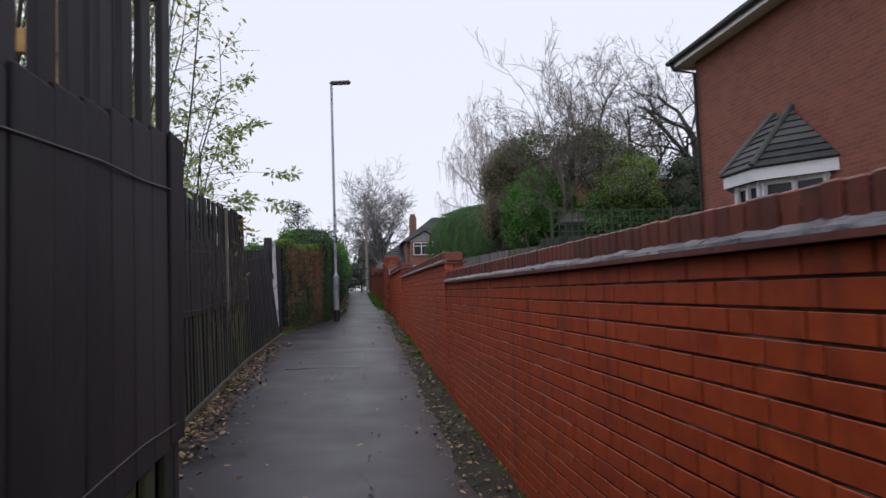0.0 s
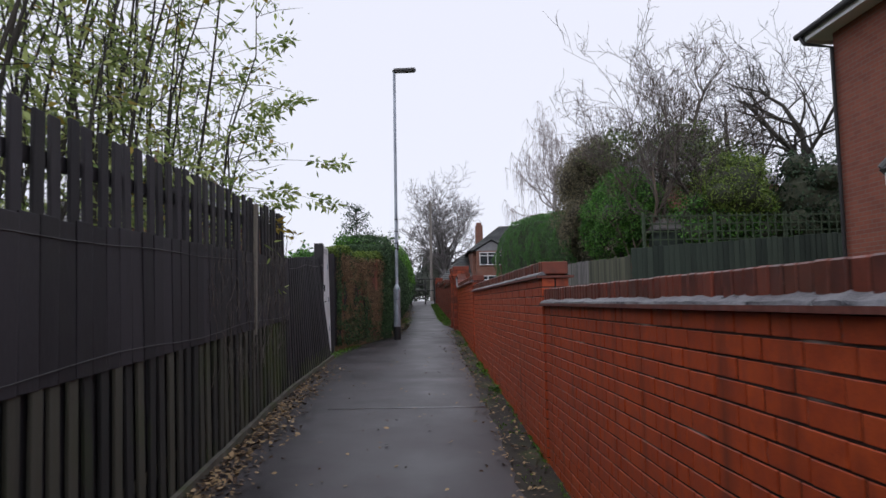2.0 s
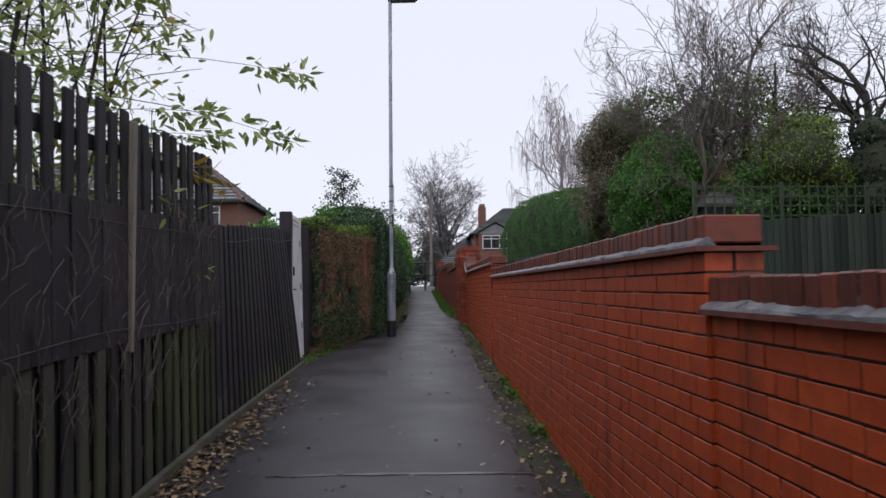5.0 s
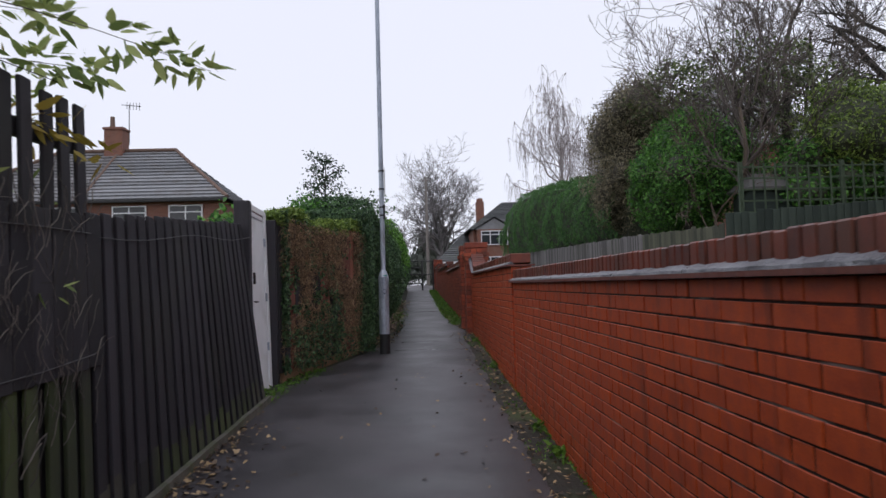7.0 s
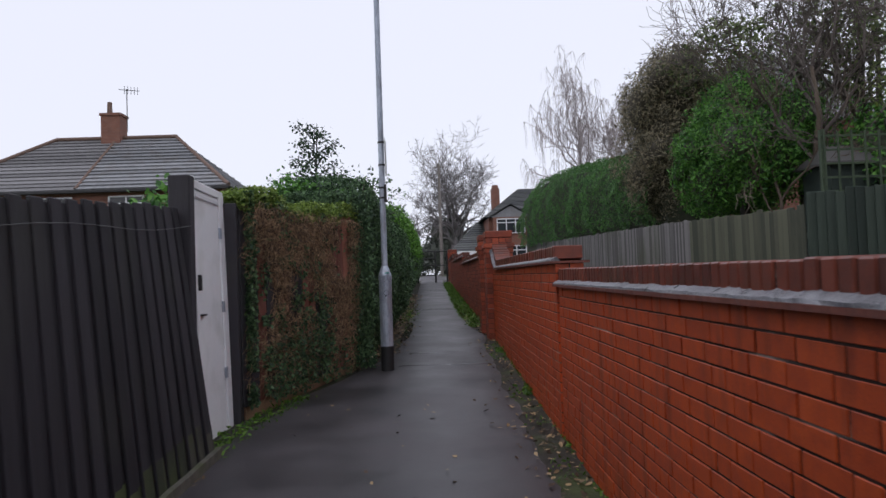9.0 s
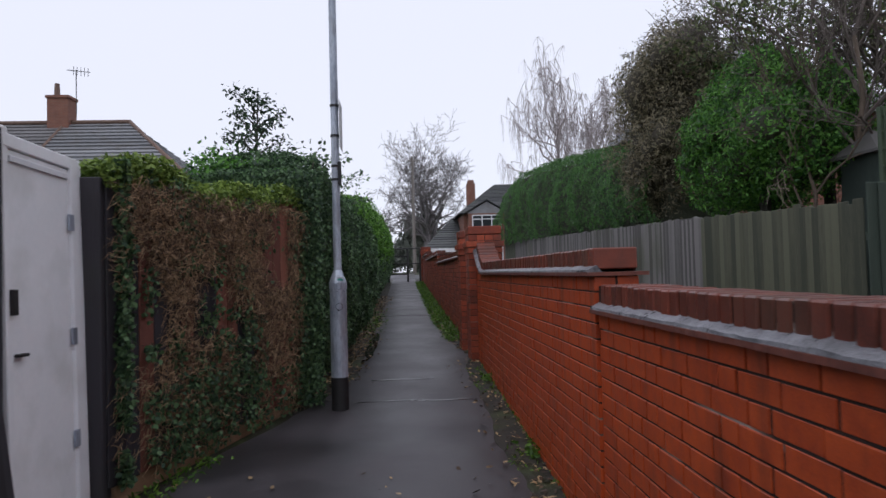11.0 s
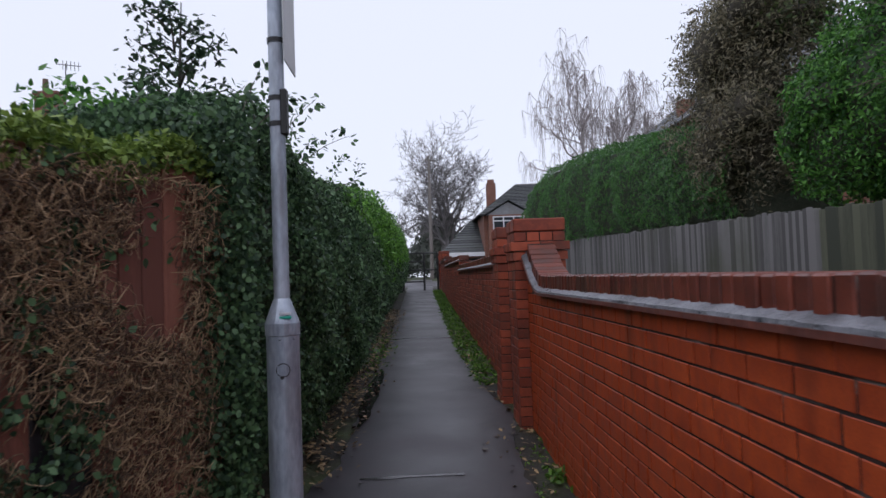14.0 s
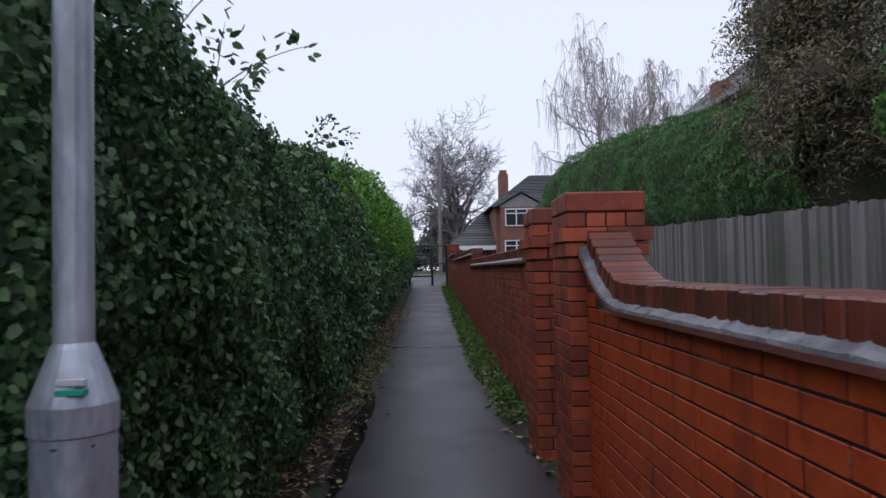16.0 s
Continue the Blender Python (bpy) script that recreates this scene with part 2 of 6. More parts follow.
M_OLIVEFENCE = mat("olive_weathered_boards", (0.045, 0.050, 0.034), (0.115, 0.118, 0.078), rough=0.8, scale=4, bump=0.4, fine=50, vary=0.5, stretch=(3, 3, 0.3))
M_TRELLIS = mat("green_trellis", (0.03, 0.05, 0.03), (0.07, 0.1, 0.055), rough=0.8, scale=5, bump=0.2)
M_GREYFENCE = mat("silvered_boards", (0.09, 0.086, 0.084), (0.20, 0.19, 0.188), rough=0.85, scale=4, bump=0.5, fine=50, vary=0.7, stretch=(3, 3, 0.3), stain=(0.06, 0.07, 0.03), stain_amt=0.5, stain_scale=0.7)
M_HOUSEBRICK = brick_mat("house_brick", (0.27, 0.085, 0.05), (0.21, 0.062, 0.04), (0.2, 0.14, 0.115))
M_FARBRICK = brick_mat("far_house_brick", (0.24, 0.10, 0.065), (0.19, 0.08, 0.055), (0.2, 0.15, 0.13))
M_ROOF = mat("grey_roof_tile", (0.15, 0.155, 0.165), (0.26, 0.265, 0.28), rough=0.6, scale=6, bump=0.3, vary=0.5, island=True, stain=(0.12, 0.09, 0.06), stain_amt=0.3, stain_scale=1.5)
M_ROOFDARK = mat("dark_roof_tile", (0.035, 0.038, 0.042), (0.085, 0.088, 0.09), rough=0.6, scale=6, bump=0.3, vary=0.6, island=True, stain=(0.07, 0.09, 0.05), stain_amt=0.5, stain_scale=4)
M_RIDGE = mat("ridge_tile", (0.10, 0.06, 0.045), (0.2, 0.13, 0.1), rough=0.7, scale=6, bump=0.3)
M_ROOFOLD = mat("old_brown_roof_tile", (0.105, 0.102, 0.105), (0.205, 0.20, 0.205), rough=0.7, scale=6, bump=0.3, vary=0.5, island=True)
M_DRYPALE = mat("pale_dead_stems", (0.05, 0.044, 0.040), (0.17, 0.15, 0.13), rough=0.9, scale=4, bump=0.0, vary=0.6, island=True)
M_PALETRUNK = mat("pale_brown_bark", (0.075, 0.055, 0.04), (0.17, 0.135, 0.105), rough=0.9, scale=8, bump=0.5, stretch=(1, 1, 0.3))
M_TRIM = mat("white_trim", (0.62, 0.63, 0.66), (0.78, 0.78, 0.8), rough=0.5, scale=3, bump=0.03)
M_GLASS = bpy.data.materials.new("window_glass")
M_GLASS.use_nodes = True
_g = M_GLASS.node_tree.nodes["Principled BSDF"]
_g.inputs["Base Color"].default_value = (0.03, 0.035, 0.04, 1)
_g.inputs["Roughness"].default_value, _g.inputs["IOR"].default_value = 0.06, 1.5
M_STEEL = mat("dark_gate_paint", (0.025, 0.025, 0.027), (0.05, 0.05, 0.052), rough=0.6, scale=9, bump=0.1)
M_POLE = mat("old_wooden_pole", (0.16, 0.14, 0.13), (0.27, 0.25, 0.235), rough=0.9, scale=5, bump=0.3, stretch=(2, 2, 0.3))
M_WEED = leaf_mat("weed_leaves", (0.05, 0.12, 0.016), (0.16, 0.30, 0.045))


# ---- geometry helpers ----
def ground_z(y):
    ys = (-30, -2, 0, 7, 10, 14, 16, 18, 20, 27, 41, 60, 90, 400)
    zs = (-1.3, -0.13, -0.05, 0.235, 0.42, 0.60, 0.71, 0.82, 0.92, 1.12, 1.60, 1.9, 2.0, 2.0)
    return float(np.interp(y, ys, zs))


class Geo:
    """Gathers vertices and faces for one mesh."""

    def __init__(self):
        self.v, self.f = [], []

    def add(self, verts, faces):
        k = len(self.v)
        self.v.extend([tuple(p) for p in verts])
        self.f.extend([tuple(i + k for i in q) for q in faces])

    def box(self, x0, x1, y0, y1, z0, z1):
        self.add([(x, y, z) for x in (x0, x1) for y in (y0, y1) for z in (z0, z1)],
                 [(0, 1, 3, 2), (4, 6, 7, 5), (0, 4, 5, 1), (2, 3, 7, 6), (0, 2, 6, 4), (1, 5, 7, 3)])

    def stamp(self, tpl, m):
        tv, tf = tpl
        self.add([m @ Vector(p) for p in tv], tf)

    def tube(self, pts, radii, n=5, cap=True):
        pts = [Vector(p) for p in pts]
        k = len(self.v)
        for i, p in enumerate(pts):
            d = (pts[min(i + 1, len(pts) - 1)] - pts[max(i - 1, 0)])
            d = d.normalized() if d.length > 1e-9 else Vector((0, 0, 1))
            a = d.orthogonal().normalized() if abs(d.z) > 0.9 else d.cross(Vector((0, 0, 1))).normalized()
            b = d.cross(a)
            for j in range(n):
                w = 2 * math.pi * j / n
                self.v.append(tuple(p + (a * math.cos(w) + b * math.sin(w)) * radii[i]))
        for i in range(len(pts) - 1):
            for j in range(n):
                q = (j + 1) % n
                self.f.append((k + i * n + j, k + i * n + q, k + (i + 1) * n + q, k + (i + 1) * n + j))
        if cap:
            self.f.append(tuple(k + j for j in reversed(range(n))))
            self.f.append(tuple(k + (len(pts) - 1) * n + j for j in range(n)))

    def mesh(self, name):
        me = bpy.data.meshes.new(name)
        me.from_pydata(self.v, [], self.f)
        me.update()
        return me


def put_mesh(name, me, material, parent=None, label="", smooth=False, kind=""):
    if not me.materials:
        me.materials.append(material)
    if smooth:
        me.shade_smooth()
    ob = new(name, me)
    if parent:
        ob.parent = parent
    return tagged(ob, label=label, kind=kind)


def geo_part(name, g, material, parent=None, label="", smooth=False, kind=""):
    return put_mesh(name, g.mesh(name), material, parent, label, smooth, kind)


def part(name, bm, material, parent=None, label="", smooth=False, kind=""):
    me = bpy.data.meshes.new(name)
    bm.to_mesh(me)
    bm.free()
    return put_mesh(name, me, material, parent, label, smooth, kind)


def bevel_box(x0, x1, y0, y1, z0, z1, bevel=0.004, seg=1):
    bm = bmesh.new()
    bmesh.ops.create_cube(bm, size=1)
    bmesh.ops.scale(bm, vec=(x1 - x0, y1 - y0, z1 - z0), verts=bm.verts)
    bmesh.ops.translate(bm, vec=((x0 + x1) / 2, (y0 + y1) / 2, (z0 + z1) / 2), verts=bm.verts)
    if bevel:
        bmesh.ops.bevel(bm, geom=bm.edges[:], offset=bevel, segments=seg, affect="EDGES")
    return bm


def template(bm):
    bm.verts.ensure_lookup_table()
    out = [v.co.copy() for v in bm.verts], [tuple(v.index for v in f.verts) for f in bm.faces]
    bm.free()
    return out


def thing(name, loc, label, category, group="", kind=""):
    e = new(name)
    e.location = loc
    e.empty_display_size = 0.1
    return tagged(e, label, category, group, kind)


def leaf_geo(pos, nrm, size, rng, aspect=0.5, droop=0.35, spread=0.9, name="leaves", axis=None):
    """A mesh of many small folded leaves round the given places."""
    n = len(pos)
    nrm = nrm + rng.normal(0, spread, (n, 3))
    nrm /= np.linalg.norm(nrm, axis=1)[:, None] + 1e-9
    d = rng.normal(0, 1, (n, 3)) if axis is None else axis + rng.normal(0, 0.35, (n, 3))
    d[:, 2] -= droop
    d -= nrm * (d * nrm).sum(1)[:, None]
    d /= np.linalg.norm(d, axis=1)[:, None] + 1e-9
    s = np.cross(nrm, d)
    L = size * rng.uniform(0.6, 1.35, n)[:, None]
    W = L * aspect
    cols = [pos, pos + d * L * 0.25 + s * W * 0.46 - nrm * L * 0.04, pos + d * L * 0.62 + s * W * 0.38 - nrm * L * 0.10,
            pos + d * L - nrm * L * 0.18, pos + d * L * 0.62 - s * W * 0.38 - nrm * L * 0.10, pos + d * L * 0.25 - s * W * 0.46 - nrm * L * 0.04]
    v = np.stack(cols, 1).reshape(-1, 3)
    k = np.arange(n)[:, None] * 6
    f = np.concatenate([k + np.array(q) for q in ((0, 1, 3), (1, 2, 3), (0, 3, 5), (3, 4, 5))], 1).reshape(-1, 3)
    me = bpy.data.meshes.new(name)
    me.vertices.add(len(v))
    me.vertices.foreach_set("co", v.astype(np.float32).ravel())
    me.loops.add(f.size)
    me.loops.foreach_set("vertex_index", f.astype(np.int32).ravel())
    me.polygons.add(len(f))
    me.polygons.foreach_set("loop_start", (np.arange(len(f)) * 3).astype(np.int32))
    me.update(calc_edges=True)
    me.validate()
    return me


def wobble(p, scale=0.8, amp=0.15, seed=0.0):
    return amp * noise.noise(Vector((p[0] * scale + seed, p[1] * scale, p[2] * scale)))


def branch(g, p, d, length, r, depth, rng, ends, spread=0.6, up=0.15, kids=(2, 4), shrink=0.68, minr=0.004, wiggle=0.26, sides=5):
    """A limb that wanders, tapers and forks."""
    n = 4
    pts, rad = [p], [r]
    q, dd = p.copy(), d.copy()
    for i in range(n):
        dd = (dd + Vector(rng.normal(0, wiggle, 3)) + Vector((0, 0, up * 0.3))).normalized()
        q = q + dd * length / n
        pts.append(q.copy())
        rad.append(max(minr, r * (1 - 0.45 * (i + 1) / n)))
    g.tube(pts, rad, n=sides if depth > 1 else 3, cap=False)
    ends.append((q.copy(), dd.copy(), depth))
    if depth <= 0:
        return
    for _ in range(rng.integers(kids[0], kids[1] + 1)):
        i = int(rng.integers(1, n + 1))
        ax = Vector(rng.normal(0, 1, 3)).normalized()
        nd = (dd + ax * spread + Vector((0, 0, up))).normalized()
        branch(g, pts[i], nd, length * shrink * rng.uniform(0.75, 1.2), max(minr, rad[i] * 0.62), depth - 1, rng, ends, spread, up, kids, shrink, minr, wiggle, sides)


# ---- ground, path ----
YS = [-400, -30, -8, -4] + [round(-2 + 0.5 * i, 2) for i in range(95)] + [50, 60, 90, 150, 400]
g = Geo()
XS = [-400, -60, -12, -4, -2, 0, 2, 4, 12, 60, 400]
for y in YS:
    for x in XS:
        g.v.append((x, y, ground_z(y) - 0.03 if y < 90 else ground_z(y)))
for i in range(len(YS) - 1):
    for j in range(len(XS) - 1):
        k = i * len(XS) + j
        g.f.append((k, k + 1, k + len(XS) + 1, k + len(XS)))
tagged(geo_part("ground", g, M_GROUND, smooth=True), "rough winter grass and bare soil around the alley", "ground", kind="structure")


def path_left(y):
    return float(np.interp(y, (-30, 2.6, 3.2, 14.8, 16.0, 17.8, 19, 24, 41, 70), (-1.2, -1.2, -1.62, -1.6, -1.35, -0.75, -0.42, -0.36, -0.32, -0.4)))


def path_right(y):
    return float(np.interp(y, (-30, 6, 12, 19.4, 20.2, 21.2, 24, 41, 70), (0.72, 0.72, 0.76, 0.80, 0.92, 0.80, 0.70, 0.72, 1.2)))


def strip(y0, y1, left, right, lift, step=0.25, cols=6, rough=0.004, seed=0):
    g = Geo()
    n = max(2, int((y1 - y0) / step) + 1)
    for i in range(n):
        y = y0 + (y1 - y0) * i / (n - 1)
        a, b = left(y), right(y)
        edge = 0.07 * noise.noise(Vector((y * 1.3, seed, 1))) + 0.05 * noise.noise(Vector((y * 5, seed, 4)))
        for j in range(cols + 1):
            u = j / cols
            x = a + edge + (b - a) * u
            z = ground_z(y) + lift + rough * noise.noise(Vector((x * 2, y * 2, 5))) + 0.012 * math.sin(math.pi * u)
            g.v.append((x, y, z))
    w = cols + 1
    for i in range(n - 1):
        for j in range(cols):
            k = i * w + j
            g.f.append((k, k + 1, k + w + 1, k + w))
    return g


tagged(geo_part("path", strip(-6, 60, path_left, path_right, 0.0, step=0.1), M_ASPHALT, smooth=True), "wet dark asphalt alley path with leaves along its edges", "path", kind="structure")
tagged(geo_part("verge_left", strip(-6, 45, lambda y: path_left(y) - 1.5, lambda y: path_left(y) + 0.06, -0.012, seed=3), M_SOIL, smooth=True), "damp soil strip at the foot of the fences", "verge", kind="structure")
tagged(geo_part("verge_right", strip(-6, 45, lambda y: path_right(y) - 0.07, lambda y: 1.3, -0.012, seed=7), M_SOIL, smooth=True), "mossy wet strip at the foot of the brick wall", "verge", kind="structure")
for jy, wd, x0, x1 in ((9.9, 0.05, -1.0, 0.75), (17.8, 0.035, -0.38, 0.76), (18.75, 0.05, -0.25, 0.40), (25.8, 0.12, -0.33, 0.72), (34.0, 0.12, -0.33, 0.75)):
    g = Geo()
    n = 24
    for i in range(n + 1):
        x = x0 + (x1 - x0) * i / n
        o = 0.02 * noise.noise(Vector((x * 4, jy, 0)))
        w = wd * (0.7 + 0.5 * noise.noise(Vector((x * 5, jy, 9))))
        for s in (-1, 1):
            y = jy + o + s * w / 2
            u = (x - path_left(y)) / (path_right(y) - path_left(y))
            g.v.append((x, y, ground_z(y) + 0.004 + 0.004 * noise.noise(Vector((x * 2, y * 2, 5))) + 0.012 * math.sin(math.pi * min(1, max(0, u)))))
    for i in range(n):
        g.f.append((2 * i, 2 * i + 2, 2 * i + 3, 2 * i + 1))
    tagged(geo_part("path_joint", g, M_JOINT), "pale worn concrete joint across the wet path", "path joint", kind="structure")

g = Geo()
for i in range(41):
    y = 19.9 + 2.9 * i / 40
    k = math.sin(math.pi * i / 40) ** 0.6
    c = path_left(y) + 0.05 + 0.03 * noise.noise(Vector((y * 2, 6, 0)))
    w = (0.07 + 0.035 * noise.noise(Vector((y * 4, 3, 0)))) * k
    g.v.extend([(c - w, y, ground_z(y) + 0.011), (c + w, y, ground_z(y) + 0.013)])
for i in range(40):
    g.f.append((2 * i, 2 * i + 1, 2 * i + 3, 2 * i + 2))
M_WET = mat("standing_water", (0.018, 0.016, 0.017), (0.034, 0.030, 0.031), rough=0.12, scale=3, bump=0.1, fine=20, rvar=0.05)
tagged(geo_part("puddle", g, M_WET), "dark narrow puddle along the path edge", "puddle", kind="structure")

# ---- the brick wall: three level sections stepping up the slope ----
FACE = 1.03
COURSE = 0.075
SECTIONS = [("wall_east_1", -3.0, 7.72, 1.508, 0.0045, 1.03), ("wall_east_2", 7.72, 14.70, 1.765, 0.003, 1.015), ("wall_east_3", 14.70, 19.76, 1.95, 0.0, 1.0)]
T_STRETCH = bevel_box(0, 0.1025, -0.1075, 0.1075, -0.0336, 0.0336, 0.0022)
ME_STRETCH = bpy.data.meshes.new("brick_stretcher")
T_STRETCH.to_mesh(ME_STRETCH)
TP_STRETCH = template(T_STRETCH)
T_HEAD = bevel_box(0, 0.1025, -0.05125, 0.05125, -0.0336, 0.0336, 0.0022)
ME_HEAD = bpy.data.meshes.new("brick_header")
T_HEAD.to_mesh(ME_HEAD)
TP_HEAD = template(T_HEAD)
for me in (ME_STRETCH, ME_HEAD):
    me.materials.append(M_BRICK)
ME_PIER = ME_STRETCH.copy()
ME_PIER.materials.clear()
ME_PIER.materials.append(M_PIER)
T_COPE = bevel_box(-0.1075, 0.1075, -0.0325, 0.0325, -0.051, 0.051, 0.006)
ME_COPE = bpy.data.meshes.new("coping_brick")
T_COPE.to_mesh(ME_COPE)
ME_COPE.materials.append(M_COPING)
T_COPE.free()
brick_jobs = []


def creasing(g_tile, g_fil, pts, x_front=0.985, x_back=1.285):
    """Tile course and sloped mortar fillet under the coping, along pts of (y, z)."""
    n = len(pts)
    k = len(g_tile.v)
    for y, z in pts:
        w = 0.006 * noise.noise(Vector((y * 5, 3, z))) + 0.004 * noise.noise(Vector((y * 19, 6, z)))
        g_tile.v.extend([(x_front + w, y, z), (x_front + w, y, z + 0.018), (x_back, y, z + 0.018), (x_back, y, z)])
    for i in range(n - 1):
        for j in range(4):
            a, b = k + i * 4 + j, k + i * 4 + (j + 1) % 4
            g_tile.f.append((a, b, b + 4, a + 4))
    g_tile.f.extend([(k, k + 3, k + 2, k + 1), tuple(k + (n - 1) * 4 + j for j in range(4))])
    k = len(g_fil.v)
    for y, z in pts:
        w = 0.008 * noise.noise(Vector((y * 7, 8, z))) + 0.006 * noise.noise(Vector((y * 23, 5, z)))
        h = 0.008 * noise.noise(Vector((y * 9, 1, z))) + 0.006 * noise.noise(Vector((y * 27, 2, z)))
        g_fil.v.extend([(x_front + 0.004 + w * 0.5, y, z + 0.0185), (x_front + 0.006 + w, y, z + 0.03 + h * 0.5), (x_front + 0.049, y, z + 0.052 + h), (x_front + 0.075, y, z + 0.0185)])
    for i in range(n - 1):
        for j in range(4):
            a, b = k + i * 4 + j, k + i * 4 + (j + 1) % 4
            g_fil.f.append((a, b, b + 4, a + 4))
    g_fil.f.extend([(k, k + 3, k + 2, k + 1), tuple(k + (n - 1) * 4 + j for j in range(4))])


def swoop_curve(y):
    """Rise of the coping towards the pier."""
    u = max(0.0, (y - 19.05) / (19.72 - 19.05))
    return 0.26 * u ** 1.9


def build_wall(name, y0, y1, under, slope, label, swoop=False, x_face=FACE, near=(0.0, 20.0), parts=True):
    root = thing(name, (x_face, (y0 + y1) / 2, ground_z((y0 + y1) / 2)), label, "brick wall", kind="structure")
    yc = (y0 + y1) / 2

    def place(ob):
        ob.parent = root
        ob.matrix_parent_inverse = Matrix.Translation(root.location).inverted()
        return ob

    zlo = ground_z(y0) - 0.15
    core = Geo()
    n = 60
    for i in range(n + 1):
        y = y0 + 0.004 + (y1 - y0 - 0.008) * i / n
        top = under + slope * (y - yc) + (swoop_curve(y) if swoop else 0)
        for x, z in ((x_face + 0.0055, zlo), (x_face + 0.0055, top), (x_face + 0.208, top), (x_face + 0.208, zlo)):
            core.v.append((x, y, z))
    for i in range(n):
        for j in range(4):
            a, b = i * 4 + j, i * 4 + (j + 1) % 4
            core.f.append((a, b, b + 4, a + 4))
    core.f.extend([(0, 3, 2, 1), tuple(n * 4 + j for j in range(4))])
    place(geo_part("mortar", core, M_MORTAR))
    rng = np.random.default_rng(int(abs(y0) * 100) + 5)
    rest = Geo()
    count = 0
    ncourse = int((under - zlo) / COURSE)
    extra = 4 if swoop else 0
    for c in range(-extra, ncourse):
        zc = under - COURSE * (c + 0.5)
        y = y0 + 0.002
        pattern = ("S", "S", "S", "H") if c % 2 else ("H", "S", "S", "S")
        idx = (c * 2) % 4
        first = True
        while y < y1 - 0.02:
            kind = pattern[idx % 4]
            idx += 1
            ln = 0.2165 if kind == "S" else 0.104
            if first and c % 2:
                ln *= 0.75
            first = False
            if y + ln > y1 - 0.12 and y1 - y - 0.004 < 0.24:
                ln = y1 - y - 0.004
            ym = y + ln / 2
            y += ln + 0.0075
            z = zc + slope * (ym - yc)
            if c < 0 and (not swoop or z + 0.04 > under + swoop_curve(ym - ln / 2)):
                continue
            if z + 0.04 < ground_z(ym) - 0.03:
                continue
            base = 0.215 if kind == "S" else 0.1025
            dx = rng.normal(0, 0.0014)
            m = Matrix.Translation((x_face + dx, ym, z)) @ Matrix.Rotation(rng.normal(0, 0.004), 4, "X") @ Matrix.Diagonal((1, (ln - 0.002) / base, 0.99, 1))
            if parts and near[0] < ym < near[1] and count < 300:
                brick_jobs.append((root, ME_STRETCH if kind == "S" else ME_HEAD, m))
                count += 1
            else:
                rest.stamp(TP_STRETCH if kind == "S" else TP_HEAD, m)
            mb = Matrix.Translation((x_face + 0.215, ym, z)) @ Matrix.Rotation(math.pi, 4, "Z") @ Matrix.Diagonal((1, ln / base, 1, 1))
            rest.stamp(TP_STRETCH if kind == "S" else TP_HEAD, mb)
    place(geo_part("brickwork", rest, M_BRICKJ if parts else M_PIERJ, kind="stuff"))
    gt, gf = Geo(), Geo()
    m = int((y1 - y0) / 0.035)
    pts = []
    for i in range(m + 1):
        y = y0 - 0.03 + (y1 - y0 + 0.03) * i / m
        pts.append((y, under + slope * (y - yc) + (swoop_curve(y) if swoop else 0)))
    creasing(gt, gf, pts, x_face - 0.045, x_face + 0.255)
    place(geo_part("creasing_tiles", gt, M_TILE, label="thin red tile course under the coping"))
    place(geo_part("mortar_fillet", gf, M_FILLET, label="uneven grey mortar fillet", smooth=False))
    y = y0 + 0.034
    while y < y1 - 0.03:
        z = under + slope * (y - yc) + 0.082 + (swoop_curve(y) if swoop else 0)
        a = 0.0
        if swoop:
            a = math.atan2(swoop_curve(y + 0.02) - swoop_curve(y - 0.02), 0.04)
        mm = Matrix.Translation((x_face + 0.1035 + rng.normal(0, 0.002), y, z + rng.normal(0, 0.0015))) @ Matrix.Rotation(a, 4, "X") @ Matrix.Rotation(rng.normal(0, 0.01), 4, "Z")
        brick_jobs.append((root, ME_COPE, mm))
        y += 0.0745 * math.cos(a)
    gm = Geo()
    for i in range(m):
        (ya, za), (yb, zb) = pts[i], pts[i + 1]
        ya = max(ya, y0 + 0.01)
        k = len(gm.v)
        for yy, zz in ((ya, za), (yb, zb)):
            gm.v.extend([(x_face + 0.004, yy, zz + 0.019), (x_face + 0.004, yy, zz + 0.126), (x_face + 0.203, yy, zz + 0.126), (x_face + 0.203, yy, zz + 0.019)])
        for j in range(4):
            a, b = k + j, k + (j + 1) % 4
            gm.f.append((a, b, b + 4, a + 4))
    place(geo_part("coping_mortar", gm, M_MORTAR))
    return root


for i, (nm, y0, y1, under, slope, xf) in enumerate(SECTIONS):
    build_wall(nm, y0, y1, under, slope, "orange-red brick wall section with brick-on-edge coping and grey mortar fillet", swoop=(i == 2), x_face=xf)
build_wall("wall_east_4", 21.05, 28.6, 2.19, 0.0, "lower weathered red brick wall beyond the two piers", parts=False, x_face=1.0)
build_wall("wall_east_5", 28.6, 35.8, 2.39, 0.0, "weathered red brick wall section stepping up the slope", parts=False, x_face=1.0)
build_wall("wall_east_6", 35.8, 40.3, 2.58, 0.0, "weathered red brick wall section beside the metal gate", parts=False, x_face=1.0)


PW = 0.40


